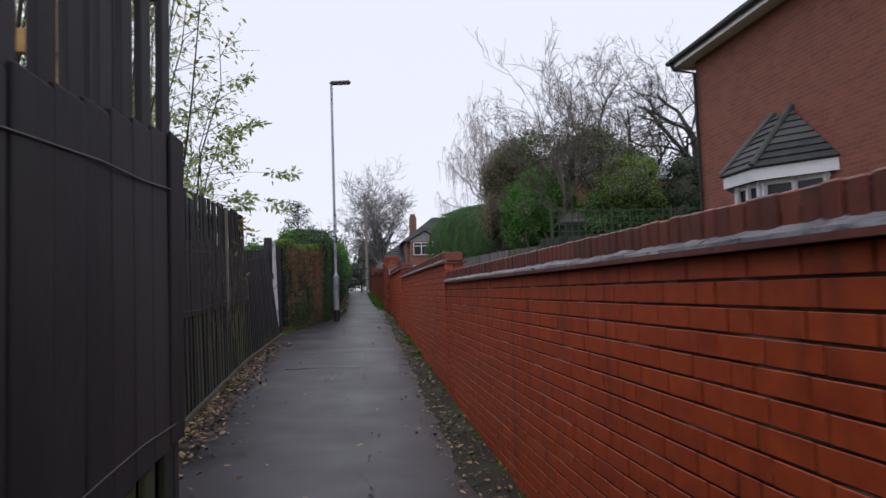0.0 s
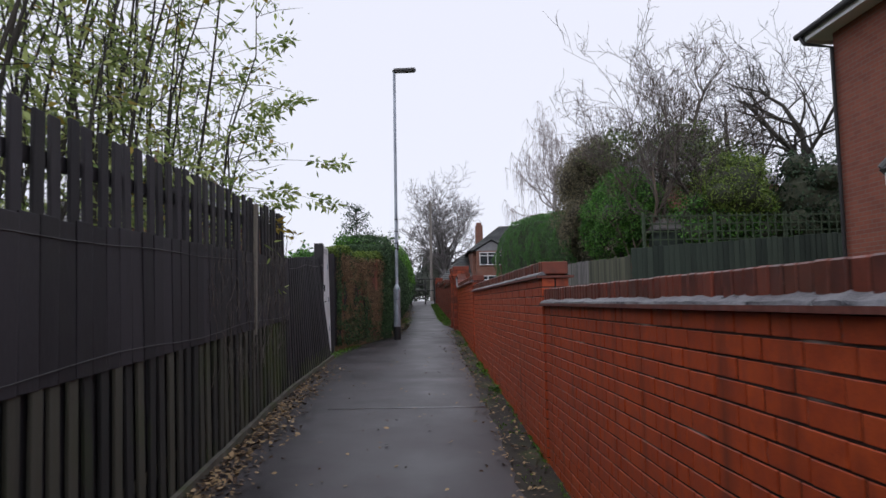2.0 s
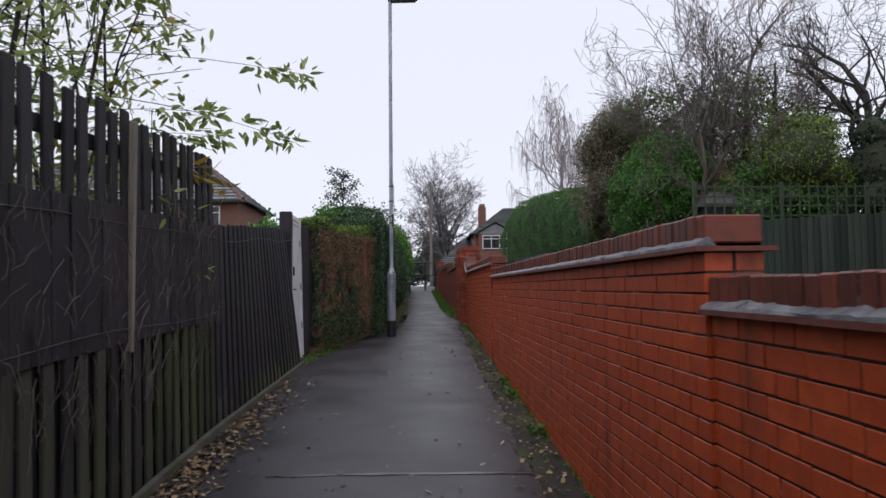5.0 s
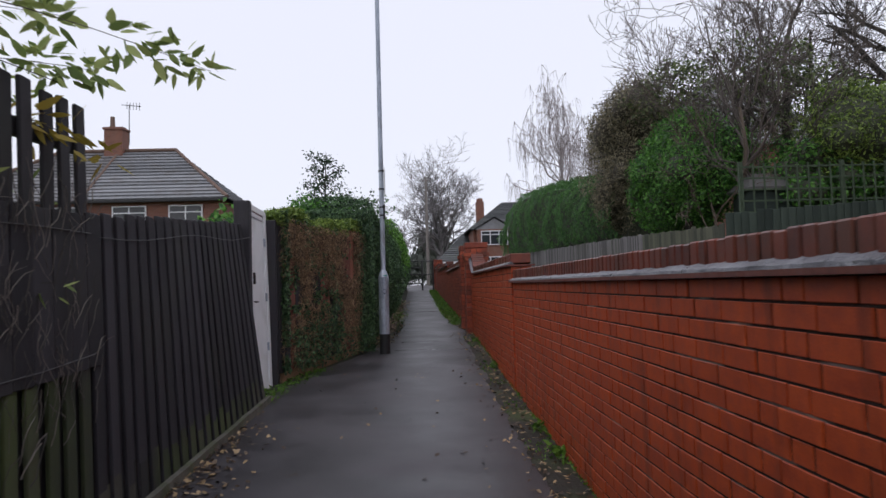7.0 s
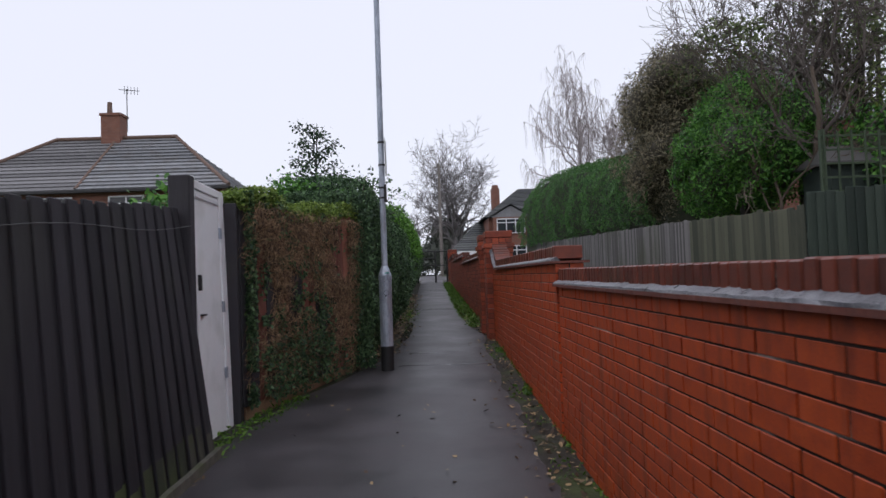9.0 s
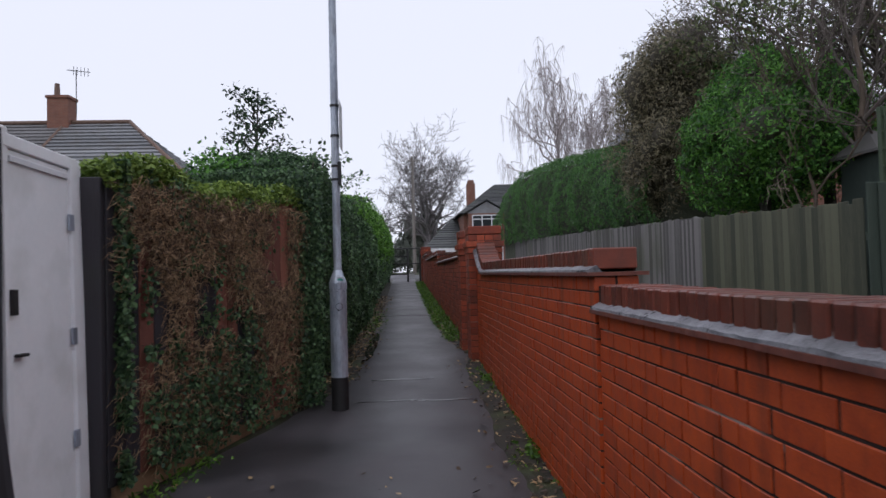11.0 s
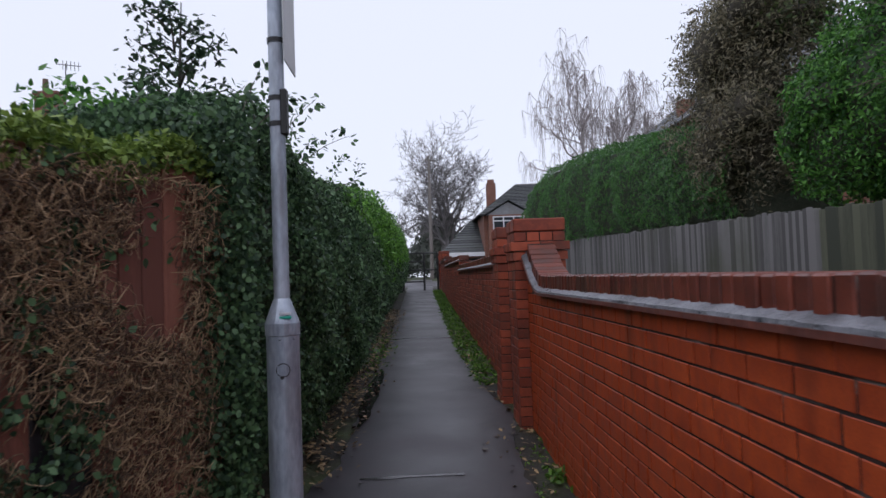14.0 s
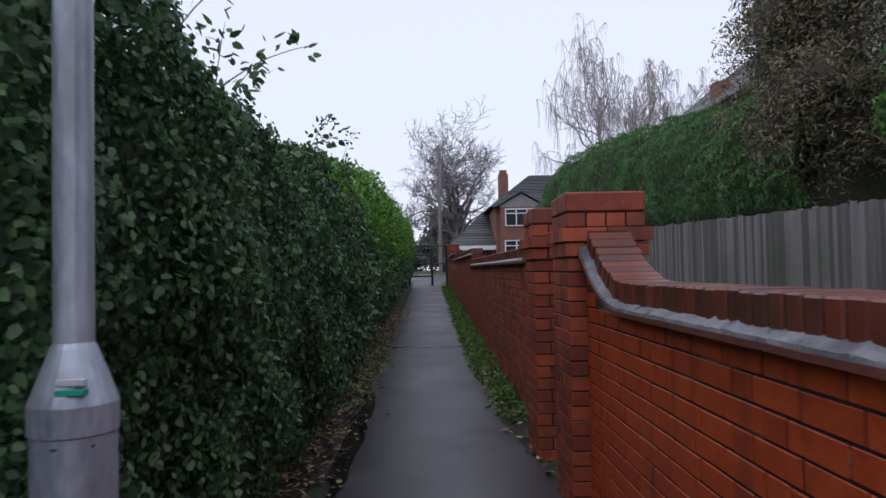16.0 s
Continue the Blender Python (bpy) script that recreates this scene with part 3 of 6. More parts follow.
def pier(x0, y0, top, ground, label, parts=True):
    """Two-brick-square pier with two oversailing courses and a brick cap."""
    root = thing("brick_pier", (x0 + PW / 2, y0 + PW / 2, ground), label, "brick pier", "piers beside the alley", kind="structure")

    def place(ob):
        ob.parent = root
        ob.matrix_parent_inverse = Matrix.Translation(root.location).inverted()
        return ob

    core = Geo()
    core.box(x0 + 0.008, x0 + PW - 0.008, y0 + 0.008, y0 + PW - 0.008, ground - 0.2, top - 0.02)
    place(geo_part("mortar", core, M_MORTAR))
    rng = np.random.default_rng(int(y0 * 10))
    rest = Geo()
    cap_z = top - 0.105
    n = int((cap_z - ground + 0.1) / COURSE)
    for c in range(n):
        z = cap_z - COURSE * (c + 0.5)
        grow = {0: 1.0, 1: 1.15, 2: 1.07}.get(c, 1.0) * PW / 0.44
        for i in range(2):
            for j in range(4):
                u, w = -0.1125 + 0.225 * i, -0.16875 + 0.1125 * j
                rot = Matrix.Rotation(math.pi / 2 if c % 2 else 0, 4, "Z")
                m = Matrix.Translation((x0 + PW / 2, y0 + PW / 2, z)) @ Matrix.Rotation(rng.normal(0, 0.004), 4, "Z") @ rot @ Matrix.Diagonal((grow, grow, 1, 1)) @ Matrix.Translation((w - 0.05125, u, 0))
                if parts:
                    brick_jobs.append((root, ME_PIER, m))
                else:
                    rest.stamp(TP_STRETCH, m)
    cap = bevel_box(x0 - 0.004, x0 + PW + 0.004, y0 - 0.004, y0 + PW / 2 - 0.005, cap_z + 0.004, top, 0.008)
    place(part("cap_brick", cap, M_PIER, label="smooth red cap brick"))
    cap = bevel_box(x0 - 0.004, x0 + PW + 0.004, y0 + PW / 2 + 0.005, y0 + PW + 0.004, cap_z + 0.004, top - 0.003, 0.008)
    place(part("cap_brick", cap, M_PIER, label="smooth red cap brick"))
    if not parts:
        place(geo_part("brickwork", rest, M_PIERJ, kind="stuff"))
    return root


pier(0.905, 19.74, 2.53, 0.92, "red brick pier ending the stepped wall, corbelled cap")
pier(0.875, 20.64, 2.53, 0.94, "weathered red brick pier at the start of the lower wall")
pier(0.95, 40.35, 3.05, 1.58, "square red brick gate pier at the alley's end", parts=False)

# ---- left side: paling fence ----
T_PALE = bevel_box(-0.011, 0.011, -0.047, 0.047, 0, 1, 0.004)
ME_PALE = bpy.data.meshes.new("pale")
T_PALE.to_mesh(ME_PALE)
T_PALE.free()
ME_PALE.materials.append(M_FENCE)
ME_LOW = ME_PALE.copy()
ME_LOW.materials.clear()
ME_LOW.materials.append(M_FENCELOW)


def sub(root, ob):
    ob.parent = root
    ob.matrix_parent_inverse = Matrix.Translation(root.location).inverted()
    return ob


def paling_fence(label, y0, y1, xb, top, solid, rail, pitch=0.165, lean=0.0, seed=1, rails=M_FENCE):
    """Tall spaced pales with a boarded middle band; heights are functions of y."""
    rng = np.random.default_rng(seed)
    root = thing("paling_fence", (xb, (y0 + y1) / 2, ground_z((y0 + y1) / 2)), label, "fence")
    y = y0 + 0.05
    while y < y1 - 0.03:
        gz = ground_z(y) + 0.02
        t = top(y) + rng.normal(0, 0.012)
        ln = Matrix.Rotation(-lean + rng.normal(0, 0.006), 4, "Y") @ Matrix.Rotation(rng.normal(0, 0.008), 4, "X")
        for nm, me, z0, z1 in (("pale", ME_LOW, gz, rail(y) + 0.02), ("pale", ME_PALE, rail(y) + 0.021, t)):
            ob = new(nm, me)
            ob.matrix_world = Matrix.Translation((xb - lean * (z0 - gz) * 1.0 + rng.normal(0, 0.002), y, z0)) @ ln @ Matrix.Diagonal((1, rng.uniform(0.97, 1.0), z1 - z0, 1))
            sub(root, ob)
        bz0, bz1 = rail(y) - 0.03, solid(y) + rng.normal(0, 0.004)
        ob = new("board", ME_PALE)
        ob.matrix_world = Matrix.Translation((xb + 0.017 - lean * (bz0 - gz) + rng.normal(0, 0.0015), y + pitch / 2, bz0)) @ ln @ Matrix.Diagonal((0.5, (pitch - 0.003) / 0.094, bz1 - bz0, 1))
        sub(root, ob)
        # backing added behind the low pales so no light shows through the gaps
        ob = new("board", ME_PALE)
        ob.matrix_world = Matrix.Translation((xb - 0.034, y + pitch / 2, gz)) @ ln @ Matrix.Diagonal((1, 1.78, bz0 - gz + 0.03, 1))
        sub(root, ob)
        y += pitch
    for f, h, dx, mt in ((lambda q: top(q) - 0.22, 0.075, -0.04, rails), (lambda q: solid(q) - 0.1, 0.075, -0.055, M_FENCE), (lambda q: rail(q), 0.07, -0.05, M_FENCE), (lambda q: ground_z(q) + 0.25, 0.07, -0.035, M_FENCELOW)):
        gg = Geo()
        za, zb = f(y0), f(y1)
        ya, yb = y0, y1
        sh = -lean * (za - ground_z(y0))
        gg.add([(xb + dx + sh + sx, yy, zz + sz) for yy, zz in ((ya, za), (yb, zb)) for sx in (-0.02, 0.02) for sz in (-h / 2, h / 2)],
               [(0, 1, 3, 2), (4, 6, 7, 5), (0, 4, 5, 1), (2, 3, 7, 6), (0, 2, 6, 4), (1, 5, 7, 3)])
        sub(root, geo_part("rail", gg, mt))
    y = y0 + 0.1
    while y < y1:
        gg = Geo()
        gg.box(xb - 0.15, xb - 0.06, y, y + 0.09, ground_z(y) - 0.1, top(y) - 0.12)
        sub(root, geo_part("post", gg, M_FENCE))
        y += 2.4
    return root


def wire(name, pts, parent, r=0.003):
    gg = Geo()
    gg.tube(pts, [r] * len(pts), n=5)
    return sub(parent, geo_part(name, gg, M_WIRE, smooth=True))


frame_new = thing("timber_frame", (-1.7, 4.0, ground_z(4)), "new yellow timber frame glimpsed between the pales", "timber frame")
sub(frame_new, part("rail", bevel_box(-3.4, -1.30, 3.98, 4.03, 2.83, 2.97, 0.006), M_RAIL))
sub(frame_new, part("post", bevel_box(-1.66, -1.58, 4.032, 4.11, 0.1, 3.15, 0.006), M_RAIL))
sub(frame_new, part("post", bevel_box(-3.3, -3.22, 4.032, 4.11, 0.1, 3.15, 0.006), M_RAIL))
near_fence = paling_fence("tall black-stained paling fence beside the alley with yellow rail", -2.918, 2.36, -0.61,
                          lambda y: 2.62 + 0.03 * y, lambda y: 1.705 + 0.117 * y, lambda y: 0.86 + 0.06 * y, pitch=0.172, seed=3)
wire("wire", [(-0.585, -1.5 + 0.32 * i, 1.66 + 0.055 * (-1.5 + 0.32 * i) + 0.006 * math.sin(i * 2.1)) for i in range(13)], near_fence)
wire("wire", [(-0.585, -1.5 + 0.32 * i, 0.98 + 0.02 * (-1.5 + 0.32 * i) + 0.012 * math.sin(i * 1.3)) for i in range(13)], near_fence)
g2 = bevel_box(-1.76, -0.597, 2.372, 2.43, -0.1, 1.975, 0.006)
sub(near_fence, part("return_board", g2, M_FENCE, label="black return boarding at the fence corner"))
far_fence = paling_fence("long dark-stained paling fence, green with algae at its foot", 2.45, 11.15, -1.68,
                         lambda y: 2.245 + 0.046 * y, lambda y: 1.82 + 0.033 * y, lambda y: 1.06 + 0.033 * y, pitch=0.168, lean=0.022, seed=4)
wire("wire", [(-1.69, 2.6 + 0.5 * i, 1.72 + 0.033 * (2.6 + 0.5 * i) + 0.008 * math.sin(i * 1.7)) for i in range(18)], far_fence)
wire("wire", [(-1.665, 2.6 + 0.5 * i, 1.10 + 0.033 * (2.6 + 0.5 * i) + 0.02 * math.sin(i * 1.1)) for i in range(18)], far_fence)
sub(far_fence, part("batten", bevel_box(-1.70, -1.660, 9.38, 9.42, 1.28, 2.64, 0.006), M_WOODPALE, label="bare grey-brown weathered batten"))

# dead climber stems clinging to the boards
rng = np.random.default_rng(15)
gg = Geo()
for k in range(420):
    y = 7.6 + 3.5 * rng.uniform() ** 0.7
    z = ground_z(y) + rng.uniform(0.5, 1.75)
    p = Vector((-1.648 - 0.022 * (z - ground_z(y)), y, z))
    pts = [p]
    d = Vector((0, rng.normal(0, 0.5), 1)).normalized()
    for _ in range(5):
        d = (d + Vector((0, rng.normal(0, 0.35), rng.normal(0, 0.15)))).normalized()
        p = p + d * rng.uniform(0.02, 0.065)
        p.x = -1.648 - 0.022 * (p.z - ground_z(y)) + rng.uniform(0, 0.012)
        pts.append(p.copy())
    r = rng.uniform(0.001, 0.003)
    gg.tube(pts, [r] * 6, n=3, cap=False)
sub(far_fence, geo_part("dead_climber", gg, M_DRYPALE, label="pale dead climber stems on the boards", kind="stuff"))

# lower close-boarded run up to the white door
cb = thing("closeboard_fence", (-1.7, 12.9, ground_z(12.9)), "lower black close-boarded fence beside the white door", "fence")
rng = np.random.default_rng(9)
y = 11.2
while y < 14.6:
    gz = ground_z(y) + 0.03
    top = 2.19 + 0.078 * (y - 11.0) + rng.normal(0, 0.008)
    u = (y - 11.2) / 3.4
    lean = 0.03 + 0.012 * (y - 11) + 0.055 * u
    foot = -1.675 + 0.115 * u
    for dx, dy, sw, dz in ((0.0, 0.0, 1.08, 0.0), (-0.016, 0.0825, 1.0, -0.012)):
        ob = new("board", ME_PALE)
        ob.matrix_world = Matrix.Translation((foot + dx, y + dy, gz)) @ Matrix.Rotation(-lean, 4, "Y") @ Matrix.Rotation(rng.normal(0, 0.03), 4, "Z") @ Matrix.Diagonal((1, sw, top - gz + dz, 1))
        sub(cb, ob)
        ob = new("board_foot", ME_LOW)
        ob.matrix_world = Matrix.Translation((foot + 0.0015 + dx, y + dy, gz)) @ Matrix.Rotation(-lean, 4, "Y") @ Matrix.Diagonal((1, sw * 0.97, 0.16 + 0.12 * rng.uniform(), 1))
        ob.name = "board"
        sub(cb, ob)
    y += 0.165
gg = Geo()
gg.add([(-1.70 + sx - 0.02, yy, zz + sz) for yy, zz in ((11.2, 0.9), (14.6, 1.1)) for sx in (-0.06, -0.01) for sz in (-0.04, 0.04)],
       [(0, 1, 3, 2), (4, 6, 7, 5), (0, 4, 5, 1), (2, 3, 7, 6), (0, 2, 6, 4), (1, 5, 7, 3)])
sub(cb, geo_part("rail", gg, M_FENCE))
wire("wire", [(-1.70, 11.2 + 0.34 * i, 2.07 + 0.07 * 0.34 * i - 0.02 * math.sin(i)) for i in range(11)], cb)
for y0, y1, z0, z1, x0 in ((3.0, 14.6, 0, 0, 0),):
    gg = Geo()
    n = 40
    for i in range(n + 1):
        y = y0 + (y1 - y0) * i / n
        w = 0.012 * noise.noise(Vector((y * 2, 0, 3))) + 0.115 * max(0.0, (y - 11.2) / 3.4)
        for x, z in ((-1.66 + w, -0.05), (-1.66 + w, 0.07), (-1.62 + w, 0.065 + 0.2 * 0.012), (-1.62 + w, -0.05)):
            gg.v.append((x, y, ground_z(y) + z))
    for i in range(n):
        for j in range(4):
            a, b = i * 4 + j, i * 4 + (j + 1) % 4
            gg.f.append((a, b, b + 4, a + 4))
    tagged(geo_part("edging_board", gg, M_KERB), "mossy timber edging along the foot of the fence", "edging", kind="structure")

# ---- white side door with its posts ----
door = thing("garden_door", (-1.68, 15.0, 0.64), "white painted garden door, scuffed, in a white frame", "door")
LEAN = Matrix.Translation((-1.67, 14.70, 0.66)) @ Matrix.Rotation(-0.03, 4, "Y") @ Matrix.Rotation(-0.02, 4, "X")


def door_part(name, bm, material, label=""):
    bm.transform(LEAN)
    ob = part(name, bm, material, None, label)
    return sub(door, ob)


door_part("door_leaf", bevel_box(-0.045, -0.012, 0.05, 0.64, 0.02, 1.96, 0.004), M_WHITE)
door_part("frame_stile", bevel_box(-0.06, 0.0, 0.0, 0.048, 0, 2.06, 0.004), M_WHITE)
door_part("frame_stile", bevel_box(-0.06, 0.004, 0.644, 0.765, 0, 2.0, 0.004), M_WHITE)
door_part("frame_head", bevel_box(-0.06, 0.002, 0.0, 0.755, 1.965, 2.03, 0.004), M_WHITE)
door_part("drip_strip", bevel_box(-0.012, 0.002, 0.06, 0.62, 1.90, 1.93, 0.003), M_TRIM)
for hz in (0.45, 1.0, 1.62):
    door_part("hinge", bevel_box(-0.006, 0.008, 0.615, 0.665, hz, hz + 0.09, 0.002), M_GALV, "small weathered steel hinge")
door_part("latch", bevel_box(-0.012, 0.018, 0.03, 0.075, 1.18, 1.30, 0.003), M_BLACK, "dark latch")
door_part("knob", bevel_box(-0.012, 0.022, 0.075, 0.15, 0.985, 1.0, 0.003), M_BLACK, "dark bolt")
tagged(part("fence_post", bevel_box(-1.86, -1.70, 14.58, 14.695, 0.5, 2.70, 0.01), M_FENCE), "black timber post beside the white door", "fence post")
tagged(part("fence_post", bevel_box(-1.78, -1.612, 15.485, 15.60, 0.5, 2.58, 0.006), M_FENCE), "black timber post between door and overgrown fence", "fence post")

# ---- overgrown fence between door and lamp column ----
FA, FB = Vector((-1.60, 15.62, 0)), Vector((-0.86, 17.78, 0))
FD = (FB - FA).normalized()
FN = Vector((FD.y, -FD.x, 0))
FL = (FB - FA).length


def on_fence(s, out, z):
    p = FA + FD * s + FN * out
    return Vector((p.x, p.y, z))


og = thing("overgrown_fence", on_fence(FL / 2, 0, ground_z(16.7)), "red-brown board fence smothered in dry climber and ivy", "fence")
rng = np.random.default_rng(12)
s = -0.08
ang = math.atan2(FD.y, FD.x)
i = 0
while s < FL - 0.02:
    w = 0.135
    bm = bevel_box(0, w - 0.008, -0.03, -0.012, 0, 1, 0.004)
    z0 = ground_z(FA.y + FD.y * s) + 0.12
    bm.transform(Matrix.Translation(on_fence(s, 0, z0)) @ Matrix.Rotation(ang, 4, "Z") @ Matrix.Diagonal((1, 1, 1.72 + 0.02 * rng.normal(), 1)))
    dark = i in (0, 1, 3, 4, 6, 7, 10, 11)
    sub(og, part("board", bm, M_FENCE if dark else M_RUSTBOARD))
    s += w
    i += 1
bm = bevel_box(0, FL, -0.012, 0.03, 0, 0.16, 0.006)
bm.transform(Matrix.Translation(on_fence(0, 0, ground_z(16.0) - 0.03)) @ Matrix.Rotation(ang, 4, "Z") @ Matrix.Rotation(-0.055, 4, "Y"))
sub(og, part("gravel_board", bm, M_TANBOARD, label="tan timber gravel board"))
for s in (FL * 0.62, FL - 0.1):
    bm = bevel_box(0, 0.075, 0.0, 0.04, 0, 1.75 if s > FL * 0.7 else 0.75, 0.005)
    bm.transform(Matrix.Translation(on_fence(s, 0.0, ground_z(17.3))) @ Matrix.Rotation(ang, 4, "Z"))
    sub(og, part("batten", bm, M_TANBOARD, label="bare tan batten"))
# dry climber stems
stem = Geo()
for k in range(25000):
    s = FL * rng.uniform(0, 1)
    h = 1.80 * rng.uniform(0.02, 1.0) ** 0.75
    if rng.uniform() > 0.55 + 0.6 * (h / 2.0):
        continue
    if (0.03 < s < 0.21 and h < 1.5 or 0.72 < s < 0.88 and 0.9 < h < 1.25) and rng.uniform() < 0.85:
        continue
    if 1.68 < s < 2.06 and 1.15 < h < 1.78:
        continue
    if noise.noise(Vector((s * 2.6, h * 1.6, 11.0))) < -0.18 and h < 1.5:
        continue
    out = 0.004 + 0.10 * rng.uniform() ** 1.5 * (0.5 + h / 2.4)
    p = on_fence(s, out, ground_z(16.7) + h)
    flow = noise.noise(Vector((s * 1.5, h * 1.5, 5.0))) * 0.6
    d = FD * (rng.choice((-1, 1)) * rng.uniform(0.5, 1.0)) + Vector((0, 0, flow + rng.normal(-0.1, 0.38))) + FN * rng.normal(0.05, 0.3)
    d.normalize()
    ln = rng.uniform(0.03, 0.15)
    bow = Vector((0, 0, rng.uniform(-0.05, 0.05))) + FN * rng.uniform(0, 0.03)
    q1, q2, e = p + d * ln * 0.35 + bow, p + d * ln * 0.7 + bow * 0.9, p + d * ln + Vector((0, 0, -0.05 * rng.uniform()))
    r = rng.uniform(0.0013, 0.0031)
    stem.tube([p, q1, q2, e], [r, r, r * 0.8, r * 0.5], n=3, cap=False)
sub(og, geo_part("dry_growth", stem, M_DRYSTEM, label="tangle of dry brown climber stems", kind="stuff"))
# ivy patches and green top
n = 18000
s = np.concatenate([rng.uniform(0, FL, n - 1900), rng.uniform(-0.03, 0.04, 1900)])
h = rng.uniform(0, 1.9, n)
keep = []
for k in range(n):
    a = 0.7 * noise.noise(Vector((s[k] * 2.0, h[k] * 1.5, 2.0))) + 0.8 * noise.noise(Vector((s[k] * 7, h[k] * 6, 7)))
    keep.append(a > (-0.14 + 0.22 * h[k]) or (s[k] < 0.03 and a > -0.5)) if not 0.04 < s[k] < 0.2 else keep.append(a > 0.45)
keep = np.array(keep) & ((s < 1.6) | (rng.uniform(size=n) < 0.18))
P = np.array([on_fence(a, 0.03 + 0.09 * rng.uniform(), ground_z(16.7) + 0.05 + b) for a, b in zip(s[keep], h[keep])])
sub(og, put_mesh("ivy", leaf_geo(P, np.tile(np.array(FN), (len(P), 1)), 0.034, rng, 0.8, name="ivy"), M_IVY, kind="stuff"))
P = []
for k in range(16000):
    s = rng.uniform(-0.1, FL + 0.1)
    top = 1.83 + 0.16 * noise.noise(Vector((s * 1.7, 0, 0))) + 0.05 * noise.noise(Vector((s * 6, 4, 0)))
    w = rng.uniform(-0.45, 0.10)
    P.append(on_fence(s, w, ground_z(16.7) + top - (0.9 * w * w * 4 if w > 0 else 0.4 * w * w) + rng.uniform(-0.02, 0.13)))
P = np.array(P)
sub(og, put_mesh("top_growth", leaf_geo(P, np.tile((0, 0, 1.0), (len(P), 1)), 0.040, rng, 0.5, name="top_growth"), M_YELLOWGREEN, label="yellow-green leafy growth along the fence top", kind="stuff"))

# ---- street lamp ----
LX, LY = -0.474, 17.61
LZ = ground_z(LY) + 0.04


def lathe(profile, n=24, cx=0.0, cy=0.0):
    gg = Geo()
    gg.tube([(cx, cy, z) for z, r in profile], [r for z, r in profile], n=n)
    return gg


lamp = thing("street_lamp", (LX, LY, LZ), "galvanised steel lamp column with black-painted foot", "street lamp")
sub(lamp, geo_part("foot", lathe([(LZ - 0.05, 0.076), (LZ + 0.25, 0.076)], cx=LX, cy=LY), M_BLACK, label="black painted foot", smooth=False))
sub(lamp, geo_part("base_tube", lathe([(LZ + 0.25, 0.0745), (LZ + 1.02, 0.0745)], n=40, cx=LX, cy=LY), M_GALV))
sub(lamp, geo_part("collar", lathe([(LZ + 1.02, 0.0745), (LZ + 1.023, 0.079), (LZ + 1.076, 0.079), (LZ + 1.082, 0.077), (LZ + 1.178, 0.041), (LZ + 1.188, 0.036)], cx=LX, cy=LY), M_GALV, label="conical shoulder of the column"))
sub(lamp, geo_part("shaft", lathe([(LZ + 1.188, 0.036), (LZ + 2.2, 0.035), (LZ + 4.0, 0.033), (LZ + 6.08, 0.031)], cx=LX, cy=LY), M_GALV))
for zz in (1.98, 2.10, 2.37, 2.64):
    sub(lamp, geo_part("strap", lathe([(LZ + zz, 0.040), (LZ + zz + 0.022, 0.040)], cx=LX, cy=LY), M_BLACK, label="black steel strap"))
sub(lamp, part("cable_box", bevel_box(LX + 0.02, LX + 0.05, LY - 0.035, LY + 0.02, LZ + 1.94, LZ + 2.15, 0.004), M_BLACK, label="small black bracket"))
sub(lamp, part("sign_plate", bevel_box(LX + 0.042, LX + 0.048, LY - 0.05, LY + 0.24, LZ + 2.28, LZ + 2.70, 0.002), M_SIGN, label="thin sign plate seen edge-on"))
bmh = bevel_box(LX - 0.04, LX + 0.50, LY - 0.09, LY + 0.09, LZ + 6.05, LZ + 6.13, 0.03, 3)
for v in bmh.verts:
    if v.co.x > LX + 0.15:
        v.co.z += 0.02
        v.co.y = LY + (v.co.y - LY) * 1.15
sub(lamp, part("lamp_head", bmh, M_LAMPHEAD, label="flat grey lantern head", smooth=False))
sub(lamp, part("sticker", bevel_box(LX + 0.0, LX + 0.052, LY - 0.0715, LY - 0.05, LZ + 1.098, LZ + 1.109, 0.001), M_GREENLBL, label="green sticker"))
sub(lamp, part("sticker", bevel_box(LX + 0.0, LX + 0.05, LY - 0.0670, LY - 0.05, LZ + 1.115, LZ + 1.127, 0.001), M_PALELBL, label="pale sticker"))
gg = Geo()
gg.tube([(LX + 0.013 + 0.03 * math.cos(w), LY - 0.0745, LZ + 0.87 + 0.03 * math.sin(w)) for w in [i * math.pi / 8 for i in range(17)]], [0.0022] * 17, n=4, cap=False)
sub(lamp, geo_part("lock_ring", gg, M_BLACK))
sub(lamp, part("lock", bevel_box(LX + 0.0, LX + 0.015, LY - 0.077, LY - 0.06, LZ + 0.83, LZ + 0.845, 0.002), M_BLACK))
door_seam = Geo()
door_seam.tube([(LX - 0.06, LY - 0.046, LZ + 1.004), (LX, LY - 0.0755, LZ + 1.004), (LX + 0.06, LY - 0.046, LZ + 1.004)], [0.0025] * 3, n=4)
sub(lamp, geo_part("door_seam", door_seam, M_BLACK))


